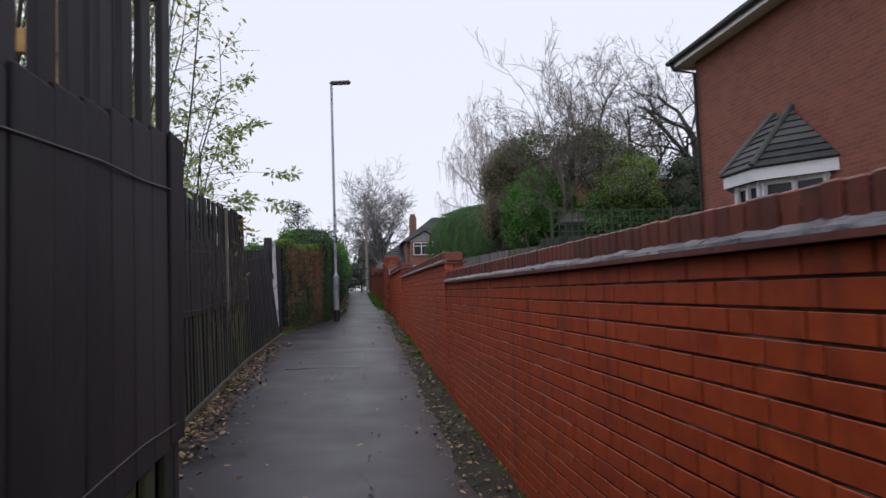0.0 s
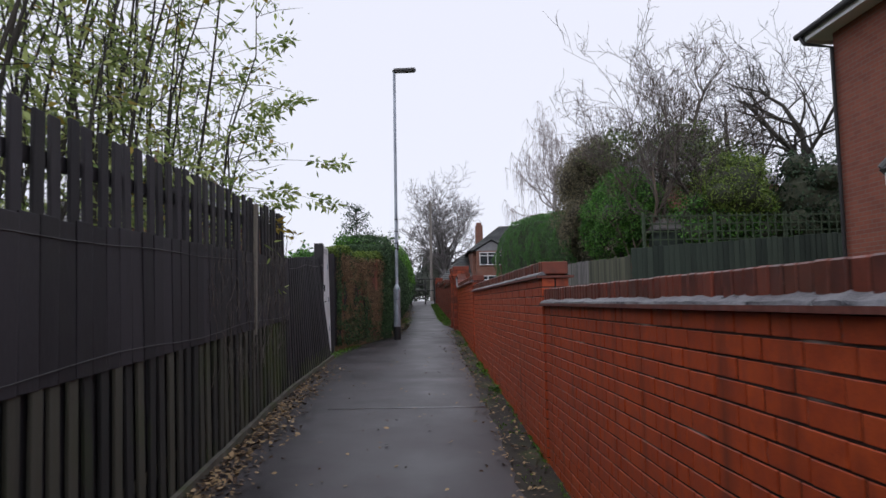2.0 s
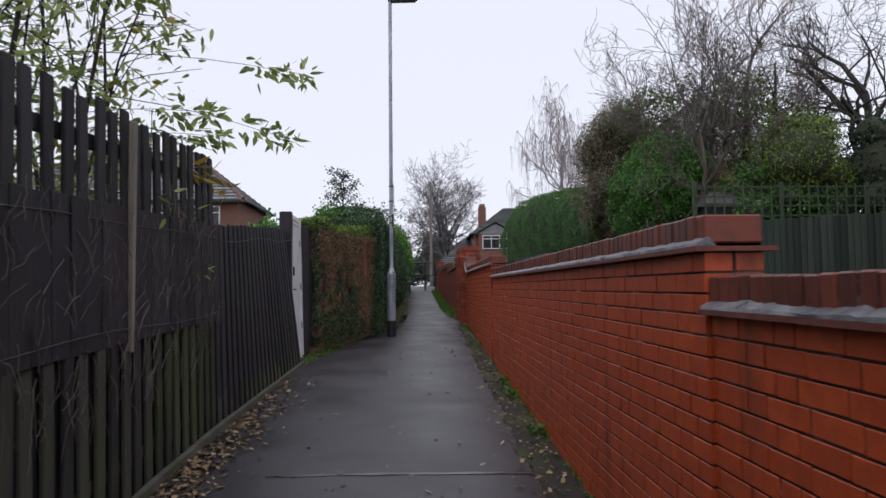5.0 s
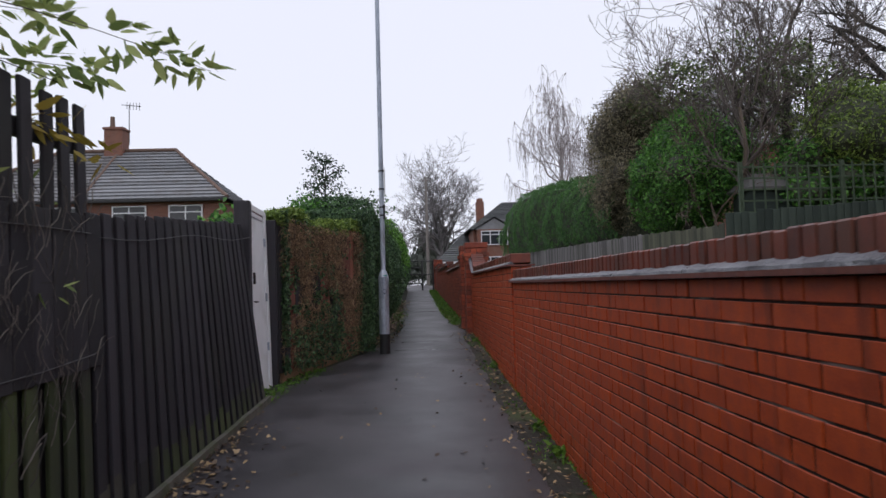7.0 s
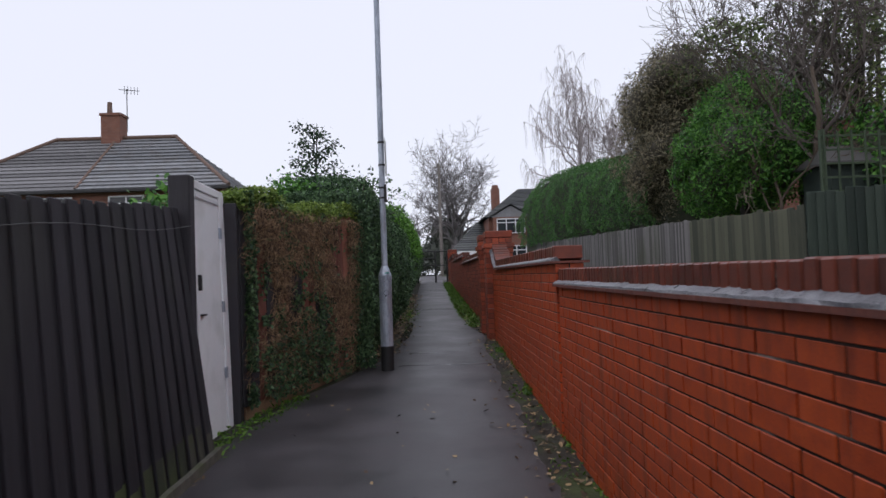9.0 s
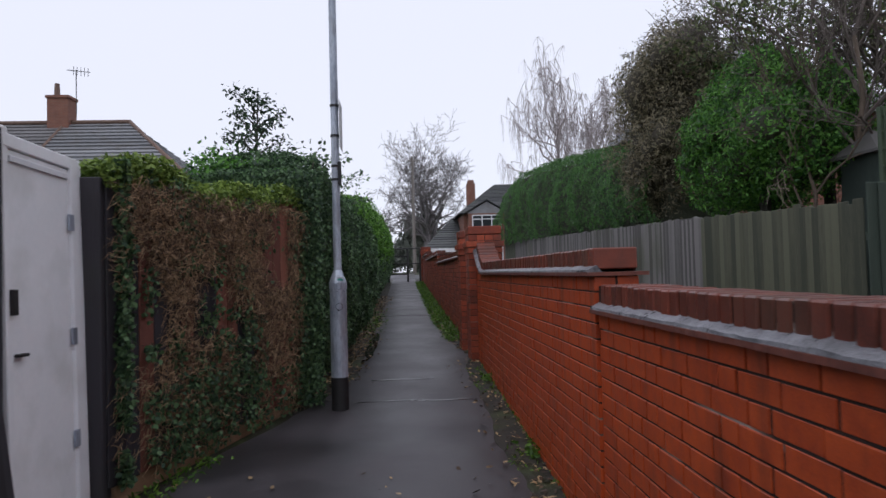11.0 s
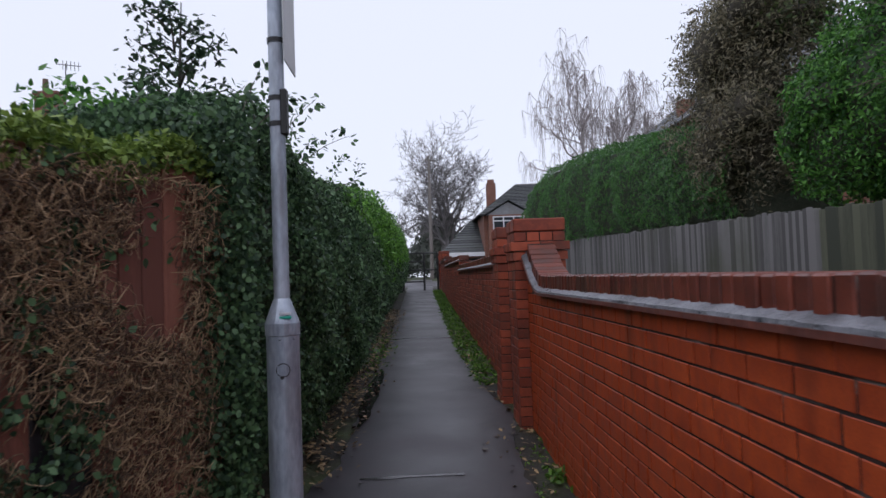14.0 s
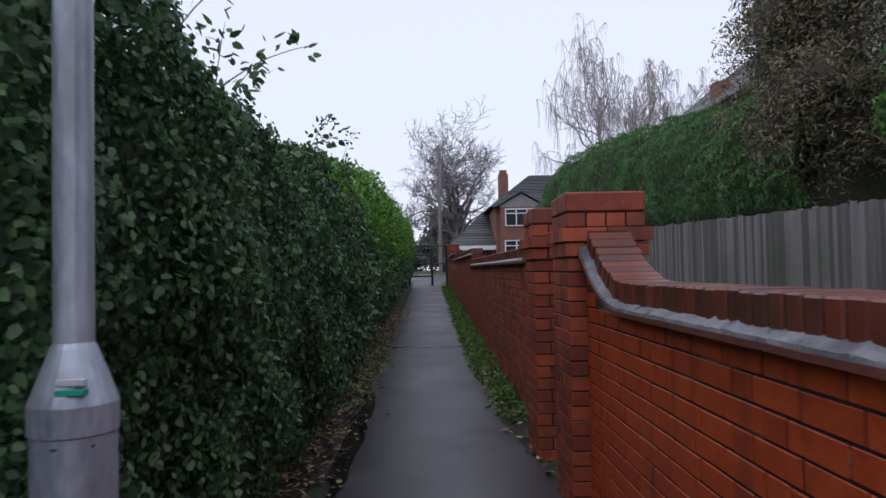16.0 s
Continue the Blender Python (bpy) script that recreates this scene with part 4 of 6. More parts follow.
# ---- hedges ----
def hedge_surface(n, y0, y1, face, depth, base, top, rng, seed, bulge=0.12):
    """Places and normals over the face, top and near end of a long hedge along y."""
    P, Q = [], []
    for _ in range(n):
        y = rng.uniform(y0, y1)
        zt = top(y) + wobble((y, 0, 0), 1.1, 0.30, seed) + wobble((y, 3, 0), 4.0, 0.10, seed)
        zb = base(y)
        H = zt - zb
        t = rng.uniform(0, 1)
        fr = H / (H + depth * 0.8)
        if t < fr:
            h = rng.uniform(0, 1)
            x = face(y) + bulge * math.sin(math.pi * min(1, h * 1.0)) - 0.30 * max(0, h - 0.75) ** 1.5 * 4 * 0.6
            x -= 0.24 * max(0.0, 1 - h / 0.28) ** 1.3
            z = zb + h * H
            nn = (1, 0, 0.15 + max(0, h - 0.8) * 3)
        else:
            u = rng.uniform(0, 1)
            x = face(y) - 0.15 - u * depth
            z = zt + 0.05 * (1 - (2 * u - 1) ** 2)
            nn = (0.1, 0, 1)
        w = wobble((y, z, x), 2.0, 0.16, seed) + wobble((y, z, x), 6.0, 0.07, seed + 9)
        P.append((x + nn[0] * w + rng.normal(0, 0.03), y, z + nn[2] * w * 0.5 + rng.normal(0, 0.02)))
        Q.append(nn)
    return np.array(P), np.array(Q, dtype=float)


def core_block(y0, y1, face, depth, base, top, inset=0.12, steps=30):
    gg = Geo()
    for i in range(steps + 1):
        y = y0 + (y1 - y0) * i / steps
        a = face(y) - inset
        for x, z in ((a - 0.26, base(y) - 0.1), (a, top(y) - 0.5), (a - 0.2, top(y) - 0.2), (a - depth + 0.3, top(y) - 0.2), (a - depth, base(y) - 0.1)):
            gg.v.append((x, y, z))
    for i in range(steps):
        for j in range(5):
            a, b = i * 5 + j, i * 5 + (j + 1) % 5
            gg.f.append((a, b, b + 5, a + 5))
    gg.f.extend([(4, 3, 2, 1, 0), tuple(steps * 5 + j for j in range(5))])
    return gg


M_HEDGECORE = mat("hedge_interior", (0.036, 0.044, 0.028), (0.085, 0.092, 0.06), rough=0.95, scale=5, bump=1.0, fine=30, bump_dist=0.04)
ivy_face = lambda y: float(np.interp(y, (17.6, 18.6, 20, 24, 30, 41), (-0.82, -0.66, -0.56, -0.52, -0.50, -0.45)))
ivy_top = lambda y: float(np.interp(y, (17.6, 18.5, 19.3, 20.3, 22, 24, 26, 41), (2.85, 3.0, 2.95, 2.75, 3.05, 3.25, 3.5, 3.9)))
rng = np.random.default_rng(21)
hedge = thing("ivy_hedge", (-0.9, 20, ground_z(20)), "dark glossy ivy hedge leaning over the path edge", "hedge")
base = lambda y: ground_z(y) + 0.02
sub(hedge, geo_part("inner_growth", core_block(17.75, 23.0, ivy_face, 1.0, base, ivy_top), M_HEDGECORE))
P, Q = hedge_surface(112000, 17.7, 22.6, ivy_face, 0.9, base, ivy_top, rng, 1.0)
sub(hedge, put_mesh("leaves", leaf_geo(P, Q, 0.031, rng, 0.75, spread=0.75, droop=0.8, name="ivy_leaves"), M_IVY, kind="stuff"))
# near end of the hedge beside the column
k = 19000
P = np.stack([rng.uniform(-1.6, -0.62, k), 17.72 + rng.normal(0, 0.06, k), 0.85 + rng.uniform(0, 2.1, k)], 1)
sub(hedge, put_mesh("end_leaves", leaf_geo(P, np.tile((0.2, -1.0, 0.2), (k, 1)), 0.031, rng, 0.75, spread=0.75, droop=0.8, name="ivy_end"), M_IVY, kind="stuff"))
hedge2 = thing("privet_hedge", (-0.9, 33, ground_z(33)), "bright green clipped hedge running to the gate", "hedge")
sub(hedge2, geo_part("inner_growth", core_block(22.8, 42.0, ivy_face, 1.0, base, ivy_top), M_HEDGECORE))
P, Q = hedge_surface(60000, 20.9, 42.0, ivy_face, 0.9, base, ivy_top, rng, 5.0, bulge=0.15)
# privet leaves below this height take the darker ivy green as painted shade
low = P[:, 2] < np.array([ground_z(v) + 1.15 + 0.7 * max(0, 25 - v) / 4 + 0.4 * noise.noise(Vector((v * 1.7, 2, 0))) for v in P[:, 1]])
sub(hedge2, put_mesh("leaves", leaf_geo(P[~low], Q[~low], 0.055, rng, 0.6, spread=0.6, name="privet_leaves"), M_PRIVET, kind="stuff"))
sub(hedge2, put_mesh("shaded_leaves", leaf_geo(P[low], Q[low], 0.055, rng, 0.7, spread=0.6, name="privet_low"), M_IVY, label="low privet leaves with shade put into their darker green", kind="stuff"))


def sprig(name, p0, p1, parent, rng, nleaf, leaf, material, sag=0.05, r=0.004, tip=0.35, stem_mat=None, aspect=0.32):
    """A thin shoot whose leaves crowd towards its end."""
    p0, p1 = Vector(p0), Vector(p1)
    pts = []
    for i in range(7):
        u = i / 6
        pts.append(p0.lerp(p1, u) + Vector((0, 0, sag * math.sin(math.pi * u))))
    gg = Geo()
    gg.tube(pts, [r * (1 - 0.7 * i / 6) for i in range(7)], n=4, cap=False)
    stem = geo_part(name, gg, stem_mat or M_TWIG)
    sub(parent, stem)
    d = (p1 - p0)
    L = d.length
    d.normalize()
    P, A = [], []
    for _ in range(nleaf):
        u = 1 - tip * rng.uniform() ** 1.3
        c = pts[min(6, int(u * 6))].lerp(pts[min(6, int(u * 6) + 1)], (u * 6) % 1)
        q = Vector(rng.normal(0, 1, 3))
        P.append(c + q * 0.035)
        A.append(d * 0.6 + q * 0.8)
    me = leaf_geo(np.array(P), np.tile((0, 0, 1.0), (nleaf, 1)), leaf, rng, aspect, axis=np.array(A), droop=0.15, name="sprig_leaves")
    sub(parent, put_mesh("sprig_leaves", me, material, kind="stuff"))


for p0, p1 in (((-0.7, 18.9, 2.75), (-0.28, 19.1, 3.08)), ((-0.75, 18.6, 2.8), (-0.45, 18.75, 3.25)), ((-0.7, 20.3, 2.7), (-0.35, 20.6, 3.0)),
               ((-0.9, 22.5, 3.1), (-0.7, 22.6, 3.55)), ((-0.8, 18.2, 2.85), (-0.5, 18.4, 3.15)), ((-0.8, 24.0, 3.2), (-0.6, 24.1, 3.75))):
    sprig("shoot", p0, p1, hedge, rng, 30, 0.05, M_IVY, aspect=0.7, tip=0.7)
for k in range(14):
    p0 = Vector((rng.uniform(-1.5, -0.75), rng.uniform(17.9, 19.6), 2.8))
    sprig("shoot", p0, p0 + Vector((rng.normal(0.05, 0.10), rng.normal(0, 0.1), rng.uniform(0.2, 0.5))), hedge, rng, 34, 0.055, M_IVY, aspect=0.6, tip=0.8)

# young holm-like tree behind the overgrown fence
bush = thing("evergreen_bush", (-1.75, 19.4, ground_z(19.4)), "small dark evergreen tree rising above the hedge", "tree")
g, ends = Geo(), []
branch(g, Vector((-1.5, 19.4, 0.85)), Vector((0.08, 0, 1)), 2.2, 0.05, 0, rng, ends)
for k in range(26):
    z = 2.5 + 1.62 * k / 26
    w = k * 2.4
    ln = 0.62 * (1 - 0.55 * k / 26) * rng.uniform(0.7, 1.2)
    st = Vector((-1.55, 19.4, z - 0.15))
    en = st + Vector((math.cos(w) * ln, math.sin(w) * ln, 0.28 * ln + 0.12))
    g.tube([st, st.lerp(en, 0.5) + Vector((0, 0, 0.03)), en], [0.012, 0.008, 0.004], n=3, cap=False)
    ends.append((en, en - st, 0))
g.tube([(-1.5, 19.4, 2.5), (-1.53, 19.4, 3.3), (-1.5, 19.4, 4.15)], [0.03, 0.018, 0.004], n=5)
sub(bush, geo_part("trunk", g, M_BARK))
P = []
for e, d, dep in ends[1:]:
    for _ in range(72):
        P.append(Vector((-1.55, 19.4, e.z - 0.1)).lerp(e, rng.uniform(0.3, 1.08)) + Vector(rng.normal(0, 0.05, 3)))
P = np.array(P)
sub(bush, put_mesh("crown", leaf_geo(P, np.tile((0, 0, 1.0), (len(P), 1)), 0.058, rng, 0.5, name="bush_leaves"), M_HOLLY, kind="stuff"))
P = np.stack([rng.uniform(-1.95, -0.9, 8000), rng.uniform(18.0, 20.0, 8000), np.zeros(8000)], 1)
P[:, 2] = 2.66 + 0.35 * np.exp(-((P[:, 0] + 1.7) / 0.6) ** 2) + rng.normal(0, 0.11, 8000)
sub(bush, put_mesh("lower_growth", leaf_geo(P, np.tile((0, -0.3, 1.0), (8000, 1)), 0.05, rng, 0.6, name="bush_low"), M_LAUREL, kind="stuff"))
# creeper heaped over the post beside the door
heap = thing("creeper_heap", (-1.95, 15.3, 0.6), "green creeper heaped behind the white door", "creeper")
k = 2600
P = np.stack([np.minimum(rng.normal(-2.2, 0.2, k), -1.93), rng.uniform(14.75, 16.2, k), rng.uniform(0.6, 2.62, k) ** 0.35], 1)
P[:, 2] = 2.53 + 0.10 * np.sin(P[:, 1] * 5) - 0.9 * (np.abs(P[:, 0] + 2.15)) ** 1.3 + rng.normal(0, 0.08, k) - rng.uniform(0, 0.7, k) ** 2
sub(heap, put_mesh("leaves", leaf_geo(P, np.tile((0.3, -0.5, 1.0), (k, 1)), 0.07, rng, 0.7, name="heap_leaves"), M_LAUREL, kind="stuff"))
gg = Geo()
for k in range(8):
    gg.tube([(-2.1 + 0.08 * math.sin(k * 2), 15 + 0.12 * k, 0.5), (-2.15, 15 + 0.12 * k, 1.6), (-2.1, 15.05 + 0.11 * k, 2.55)], [0.012, 0.01, 0.005], n=4)
sub(heap, geo_part("woody_growth", gg, M_BARK))

# ---- tall leafy shrub leaning over the paling fence ----
shrub = thing("overhanging_shrub", (-3.1, 9.3, ground_z(9.3)), "tall thin-stemmed shrub with narrow green leaves overhanging the fence", "shrub")
rng = np.random.default_rng(33)
g, tips = Geo(), []
for k in range(60):
    b = Vector((-2.9 + rng.normal(0, 0.3), 9.0 + rng.uniform(-3.6, 1.2), 0.35))
    if k >= 50:
        b = Vector((-2.4 + rng.normal(0, 0.12), 9.7 + rng.normal(0, 0.45), 0.4))
    lean = Vector((min(0.10, rng.normal(0.02, 0.14)), rng.normal(0.09, 0.16), 1)).normalized()
    L = rng.uniform(4.0, 6.8) if k < 50 else rng.uniform(3.2, 4.7)
    pts = [b + lean * L * u + Vector((rng.normal(0, 0.05), rng.normal(0, 0.05), -0.35 * u * u * lean.x)) for u in (0, 0.2, 0.4, 0.6, 0.8, 1.0)]
    g.tube(pts, [0.022, 0.02, 0.016, 0.012, 0.008, 0.004], n=5, cap=False)
    for _ in range(17):
        u = rng.uniform(0.36, 1.0)
        i = min(4, int(u * 5))
        p = pts[i].lerp(pts[i + 1], u * 5 - i)
        d = (Vector(rng.normal(0, 1, 3)) + Vector((0.15, 0.1, 0.35))).normalized()
        ln = rng.uniform(0.25, 0.8)
        q = p + d * ln
        g.tube([p, p.lerp(q, 0.5) + Vector((0, 0, 0.03)), q], [0.005, 0.004, 0.002], n=3, cap=False)
        tips.append((p, q))
sub(shrub, geo_part("cane_growth", g, M_BARK, kind="stuff"))
P, A = [], []
for p, q in tips:
    for _ in range(11):
        u = rng.uniform(0.25, 1.05)
        c = p.lerp(q, u) + Vector(rng.normal(0, 0.05, 3))
        P.append(c)
        A.append((q - p).normalized() * 0.7 + Vector(rng.normal(0, 0.6, 3)))
P, A = np.array(P), np.array(A)
ok = (P[:, 0] < -1.3 + 0.35 * np.clip(P[:, 2] - 3.0, 0, 2)) & (P[:, 2] > 1.2)
P, A = P[ok], A[ok]
k = 1500
PX = np.stack([rng.uniform(-2.7, -1.85, k), rng.uniform(7.6, 11.1, k), rng.uniform(1.7, 3.0, k)], 1)
P, A = np.concatenate([P, PX]), np.concatenate([A, rng.normal(0, 1, (k, 3))])
yel = rng.uniform(size=len(P)) < 0.06
sub(shrub, put_mesh("leaves", leaf_geo(P[~yel], np.tile((0, 0, 1.0), ((~yel).sum(), 1)), 0.088, rng, 0.34, axis=A[~yel], name="shrub_leaves"), M_WILLOW, kind="stuff"))
sub(shrub, put_mesh("yellow_leaves", leaf_geo(P[yel], np.tile((0, 0, 1.0), (yel.sum(), 1)), 0.08, rng, 0.45, axis=A[yel], name="shrub_yellow"), M_YELLOW, kind="stuff"))
for p0, p1, nl in (((-2.15, 9.5, 3.10), (-0.82, 10.75, 3.33), 46), ((-2.1, 9.7, 2.9), (-0.94, 10.65, 2.78), 42), ((-2.2, 9.8, 3.3), (-1.35, 10.3, 4.05), 50), ((-2.3, 9.0, 3.9), (-1.35, 9.6, 4.5), 55),
                   ((-2.4, 9.6, 2.7), (-1.5, 10.4, 2.95), 45), ((-2.4, 9.2, 3.5), (-1.6, 10.0, 3.8), 60), ((-2.4, 10.2, 2.7), (-1.6, 11.0, 2.9), 50), ((-2.5, 9.0, 3.0), (-1.6, 9.5, 3.5), 60)):
    sprig("shoot", p0, p1, shrub, rng, nl + 24, 0.09, M_WILLOW, sag=0.05, tip=0.32, aspect=0.4)

sprig("shoot", (-1.95, 10.45, 2.55), (-1.52, 10.9, 2.42), shrub, rng, 46, 0.10, M_YELLOW, sag=0.08, tip=0.8)

# ---- metal barrier gate across the far end of the path ----
GY, GZ = 40.6, ground_z(40.6)
gate = thing("barrier_gate", (0.3, GY, GZ), "dark tubular steel staggered barrier across the path", "gate")
for nm, pts in (("post", [(-0.42, GY, GZ - 0.1), (-0.42, GY, GZ + 1.15)]), ("post", [(0.38, GY, GZ - 0.1), (0.38, GY, GZ + 1.42)]), ("post", [(0.90, GY, GZ - 0.1), (0.90, GY, GZ + 1.42)]),
                ("rail", [(-0.45, GY, GZ + 1.42), (0.92, GY, GZ + 1.42)]), ("rail", [(-0.42, GY, GZ + 1.10), (0.38, GY, GZ + 1.10)]),
                ("rail", [(-0.42, GY, GZ + 0.78), (0.38, GY, GZ + 0.78)]), ("rail", [(0.38, GY, GZ + 0.78), (0.90, GY, GZ + 0.78)]), ("rail", [(-0.42, GY, GZ + 0.34), (0.38, GY, GZ + 0.34)])):
    gg = Geo()
    r = 0.042 if nm == "post" else 0.028
    gg.tube(pts, [r] * 2, n=10)
    sub(gate, geo_part(nm, gg, M_STEEL))


# ---- gardens behind the wall ----
def board_fence(name, p0, p1, top0, top1, material, label, width=0.12, seed=1, height=1.9):
    p0, p1 = Vector((*p0, 0)), Vector((*p1, 0))
    d = (p1 - p0).normalized()
    L = (p1 - p0).length
    a = math.atan2(d.y, d.x)
    root = thing(name, (p0 + p1) / 2, label, "fence", "garden fences")
    root.location.z = ground_z((p0.y + p1.y) / 2)
    bm = bevel_box(0, width + 0.014, -0.009, 0.009, 0, 1, 0.004)
    me = bpy.data.meshes.new("fence_board")
    bm.to_mesh(me)
    bm.free()
    me.materials.append(material)
    r = np.random.default_rng(seed)
    n = int(L / width)
    for i in range(n):
        u = i / max(1, n - 1)
        p = p0.lerp(p1, i * width / L)
        zt = top0 + (top1 - top0) * u + r.normal(0, 0.012)
        z0 = ground_z(p.y) - 0.03
        ob = new("board", me)
        ob.matrix_world = Matrix.Translation((p.x, p.y, z0)) @ Matrix.Rotation(a + 2.6 * 0.009 / width * 1.0, 4, "Z") @ Matrix.Diagonal((1, 1, zt - z0, 1))
        sub(root, ob)
    for off in (0.5, 1.4):
        gg = Geo()
        side = -1 if a > 1 else 1
        gg.box(0, L, *sorted((side * 0.015, side * 0.06)), off - 0.04, off + 0.04)
        ob = geo_part("rail", gg, material)
        ob.matrix_world = Matrix.Translation((p0.x, p0.y, ground_z(p0.y))) @ Matrix.Rotation(a, 4, "Z") @ Matrix.Rotation(-math.atan2(ground_z(p1.y) - ground_z(p0.y), L), 4, "Y")
        sub(root, ob)
    return root


board_fence("garden_fence", (5.2, 18.7), (11.6, 18.2), 2.85, 3.2, M_GREENFENCE, "dark green board fence across the garden", 0.13, 2)
board_fence("garden_fence", (5.2, 18.75), (5.2, 22.8), 2.66, 2.78, M_OLIVEFENCE, "green-tinged board fence behind the wall", 0.13, 3)
board_fence("garden_fence", (5.2, 22.8), (5.25, 42.0), 2.80, 3.25, M_GREYFENCE, "silver-grey weathered vertical board fence under the hedge", 0.088, 4)
trel = thing("trellis", (8.2, 18.95, 3.0), "green square wooden trellis above the garden fence", "trellis")
for i in range(28):
    x = 5.62 + 0.195 * i
    sub(trel, part("slat", bevel_box(x, x + 0.03, 18.93, 18.945, 2.72, 3.72, 0.002), M_TRELLIS))
for i in range(5):
    z = 2.86 + 0.195 * i
    sub(trel, part("slat", bevel_box(5.6, 11.1, 18.946, 18.960, z, z + 0.03, 0.002), M_TRELLIS))
for x in (5.6, 7.4, 9.2, 11.0):
    sub(trel, part("post", bevel_box(x, x + 0.07, 18.962, 19.03, 0.8, 3.75, 0.004), M_TRELLIS))
shed = thing("garden_shed", (6.6, 20.4, ground_z(20.4)), "small pale-roofed shed behind the trellis", "shed")
g = Geo()
g.box(6.4, 7.15, 20.1, 20.9, 0.8, 3.48)
sub(shed, geo_part("shed_body", g, M_GREENFENCE))
g = Geo()
g.add([(6.3, 20.0, 3.46), (7.25, 20.0, 3.46), (7.25, 21.0, 3.46), (6.3, 21.0, 3.46), (6.55, 20.5, 3.78), (7.0, 20.5, 3.78), (6.3, 20.0, 3.42), (7.25, 20.0, 3.42), (7.25, 21.0, 3.42), (6.3, 21.0, 3.42)],
      [(0, 1, 5, 4), (1, 2, 5), (2, 3, 4, 5), (3, 0, 4), (6, 9, 8, 7), (0, 6, 7, 1), (1, 7, 8, 2), (2, 8, 9, 3), (3, 9, 6, 0)])
sub(shed, geo_part("shed_roof", g, M_GREYFENCE))


def foliage_mass(name, blobs, material, label, category, n, leaf, rng, aspect=0.5, stems=(), spread=0.7, core=0.78, bark=None, inner=None):
    """Foliage in overlapping uneven lumps (x, y, z, rx, ry, rz), with stems under it."""
    x, y, z = blobs[0][:3]
    root = thing(name, (x, y, ground_z(y)), label, category)
    lobes = []
    for b in blobs:
        for _ in range(6):
            d = rng.normal(0, 1, 3)
            d /= np.linalg.norm(d)
            k = rng.uniform(0.28, 0.5)
            lobes.append((b[0] + d[0] * b[3] * 0.85, b[1] + d[1] * b[4] * 0.85, b[2] + d[2] * b[5] * 0.85, b[3] * k, b[4] * k, b[5] * k))
    blobs = list(blobs) + lobes
    vol = np.array([b[3] * b[4] + b[4] * b[5] + b[3] * b[5] for b in blobs])
    P, Q = [], []
    for b, w in zip(blobs, vol / vol.sum()):
        k = int(n * w)
        d = rng.normal(0, 1, (k, 3))
        d /= np.linalg.norm(d, axis=1)[:, None]
        for q in d:
            r = 1 + 0.36 * noise.noise(Vector(q * 2.3) + Vector(b[:3])) + 0.22 * noise.noise(Vector(q * 6) + Vector(b[:3])) + rng.normal(0, 0.05)
            r *= 1 - 0.22 * rng.uniform() ** 3
            P.append((b[0] + b[3] * q[0] * r, b[1] + b[4] * q[1] * r, b[2] + b[5] * q[2] * r))
            Q.append(q)
    sub(root, put_mesh("foliage", leaf_geo(np.array(P), np.array(Q), leaf, rng, aspect, spread=spread, name="foliage"), material, kind="stuff"))
    if core:
        bm = bmesh.new()
        for b in blobs:
            bmesh.ops.create_icosphere(bm, subdivisions=2, radius=core, matrix=Matrix.Translation(b[:3]) @ Matrix.Diagonal((b[3], b[4], b[5], 1)))
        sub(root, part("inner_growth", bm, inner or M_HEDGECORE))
    gg = Geo()
    for st in stems or [((x, y, ground_z(y) - 0.1), (x, y, z))]:
        gg.tube(st, [0.11 * (1 - 0.5 * i / len(st)) for i in range(len(st))], n=7)
    sub(root, geo_part("trunk", gg, bark or M_BARK))
    return root


M_BROWNCORE = mat("dead_inner_twigs", (0.042, 0.037, 0.027), (0.09, 0.078, 0.058), rough=0.95, scale=5, bump=1.0, fine=30, bump_dist=0.04)
rng = np.random.default_rng(50)
# clipped cypress hedge over the grey fence
cyp = thing("cypress_hedge", (6.2, 35, ground_z(35)), "tall clipped cypress hedge spilling over the board fence", "hedge")
cyp_face = lambda y: 5.42 - 0.03 * (y - 28)
cyp_base = lambda y: float(np.interp(y, (24, 28, 32, 44), (2.95, 3.0, 3.1, 3.2)))
cyp_top = lambda y: float(np.interp(y, (25, 28.5, 33, 38, 42, 44.5), (4.9, 5.1, 5.55, 6.0, 6.1, 5.0)))
gg = Geo()
P, Q = [], []
for _ in range(95000):
    y = rng.uniform(25.5, 44.5)
    zt = cyp_top(y) + wobble((y, 0, 0), 1.5, 0.22, 3)
    zb = cyp_base(y) + wobble((y, 5, 0), 1.2, 0.15, 8)
    t = rng.uniform()
    lump = wobble((y, 0, t * 4), 0.9, 0.35, 2) + wobble((y, t * 8, 0), 3.0, 0.14, 4)
    if t < 0.72:
        h = t / 0.72
        P.append((cyp_face(y) - 0.28 * math.sin(math.pi * h) - lump + 0.5 * h ** 5, y, zb + h * (zt - zb)))
        Q.append((-1, 0, 0.2))
    else:
        u = (t - 0.72) / 0.28
        P.append((cyp_face(y) + 0.3 + 1.5 * u, y, zt + lump * 0.3))
        Q.append((0, 0, 1))
sub(cyp, put_mesh("foliage", leaf_geo(np.array(P), np.array(Q, dtype=float), 0.075, rng, 0.26, droop=0.9, spread=0.35, name="cypress"), M_CYPRESS, kind="stuff"))
gg = Geo()
for i in range(21):
    y = 25.5 + 19 * i / 20
    a = cyp_face(y) + 0.22
    for x, z in ((a, ground_z(y)), (a, cyp_top(y) - 0.3), (a + 1.5, cyp_top(y) - 0.3), (a + 1.5, ground_z(y))):
        gg.v.append((x, y, z))
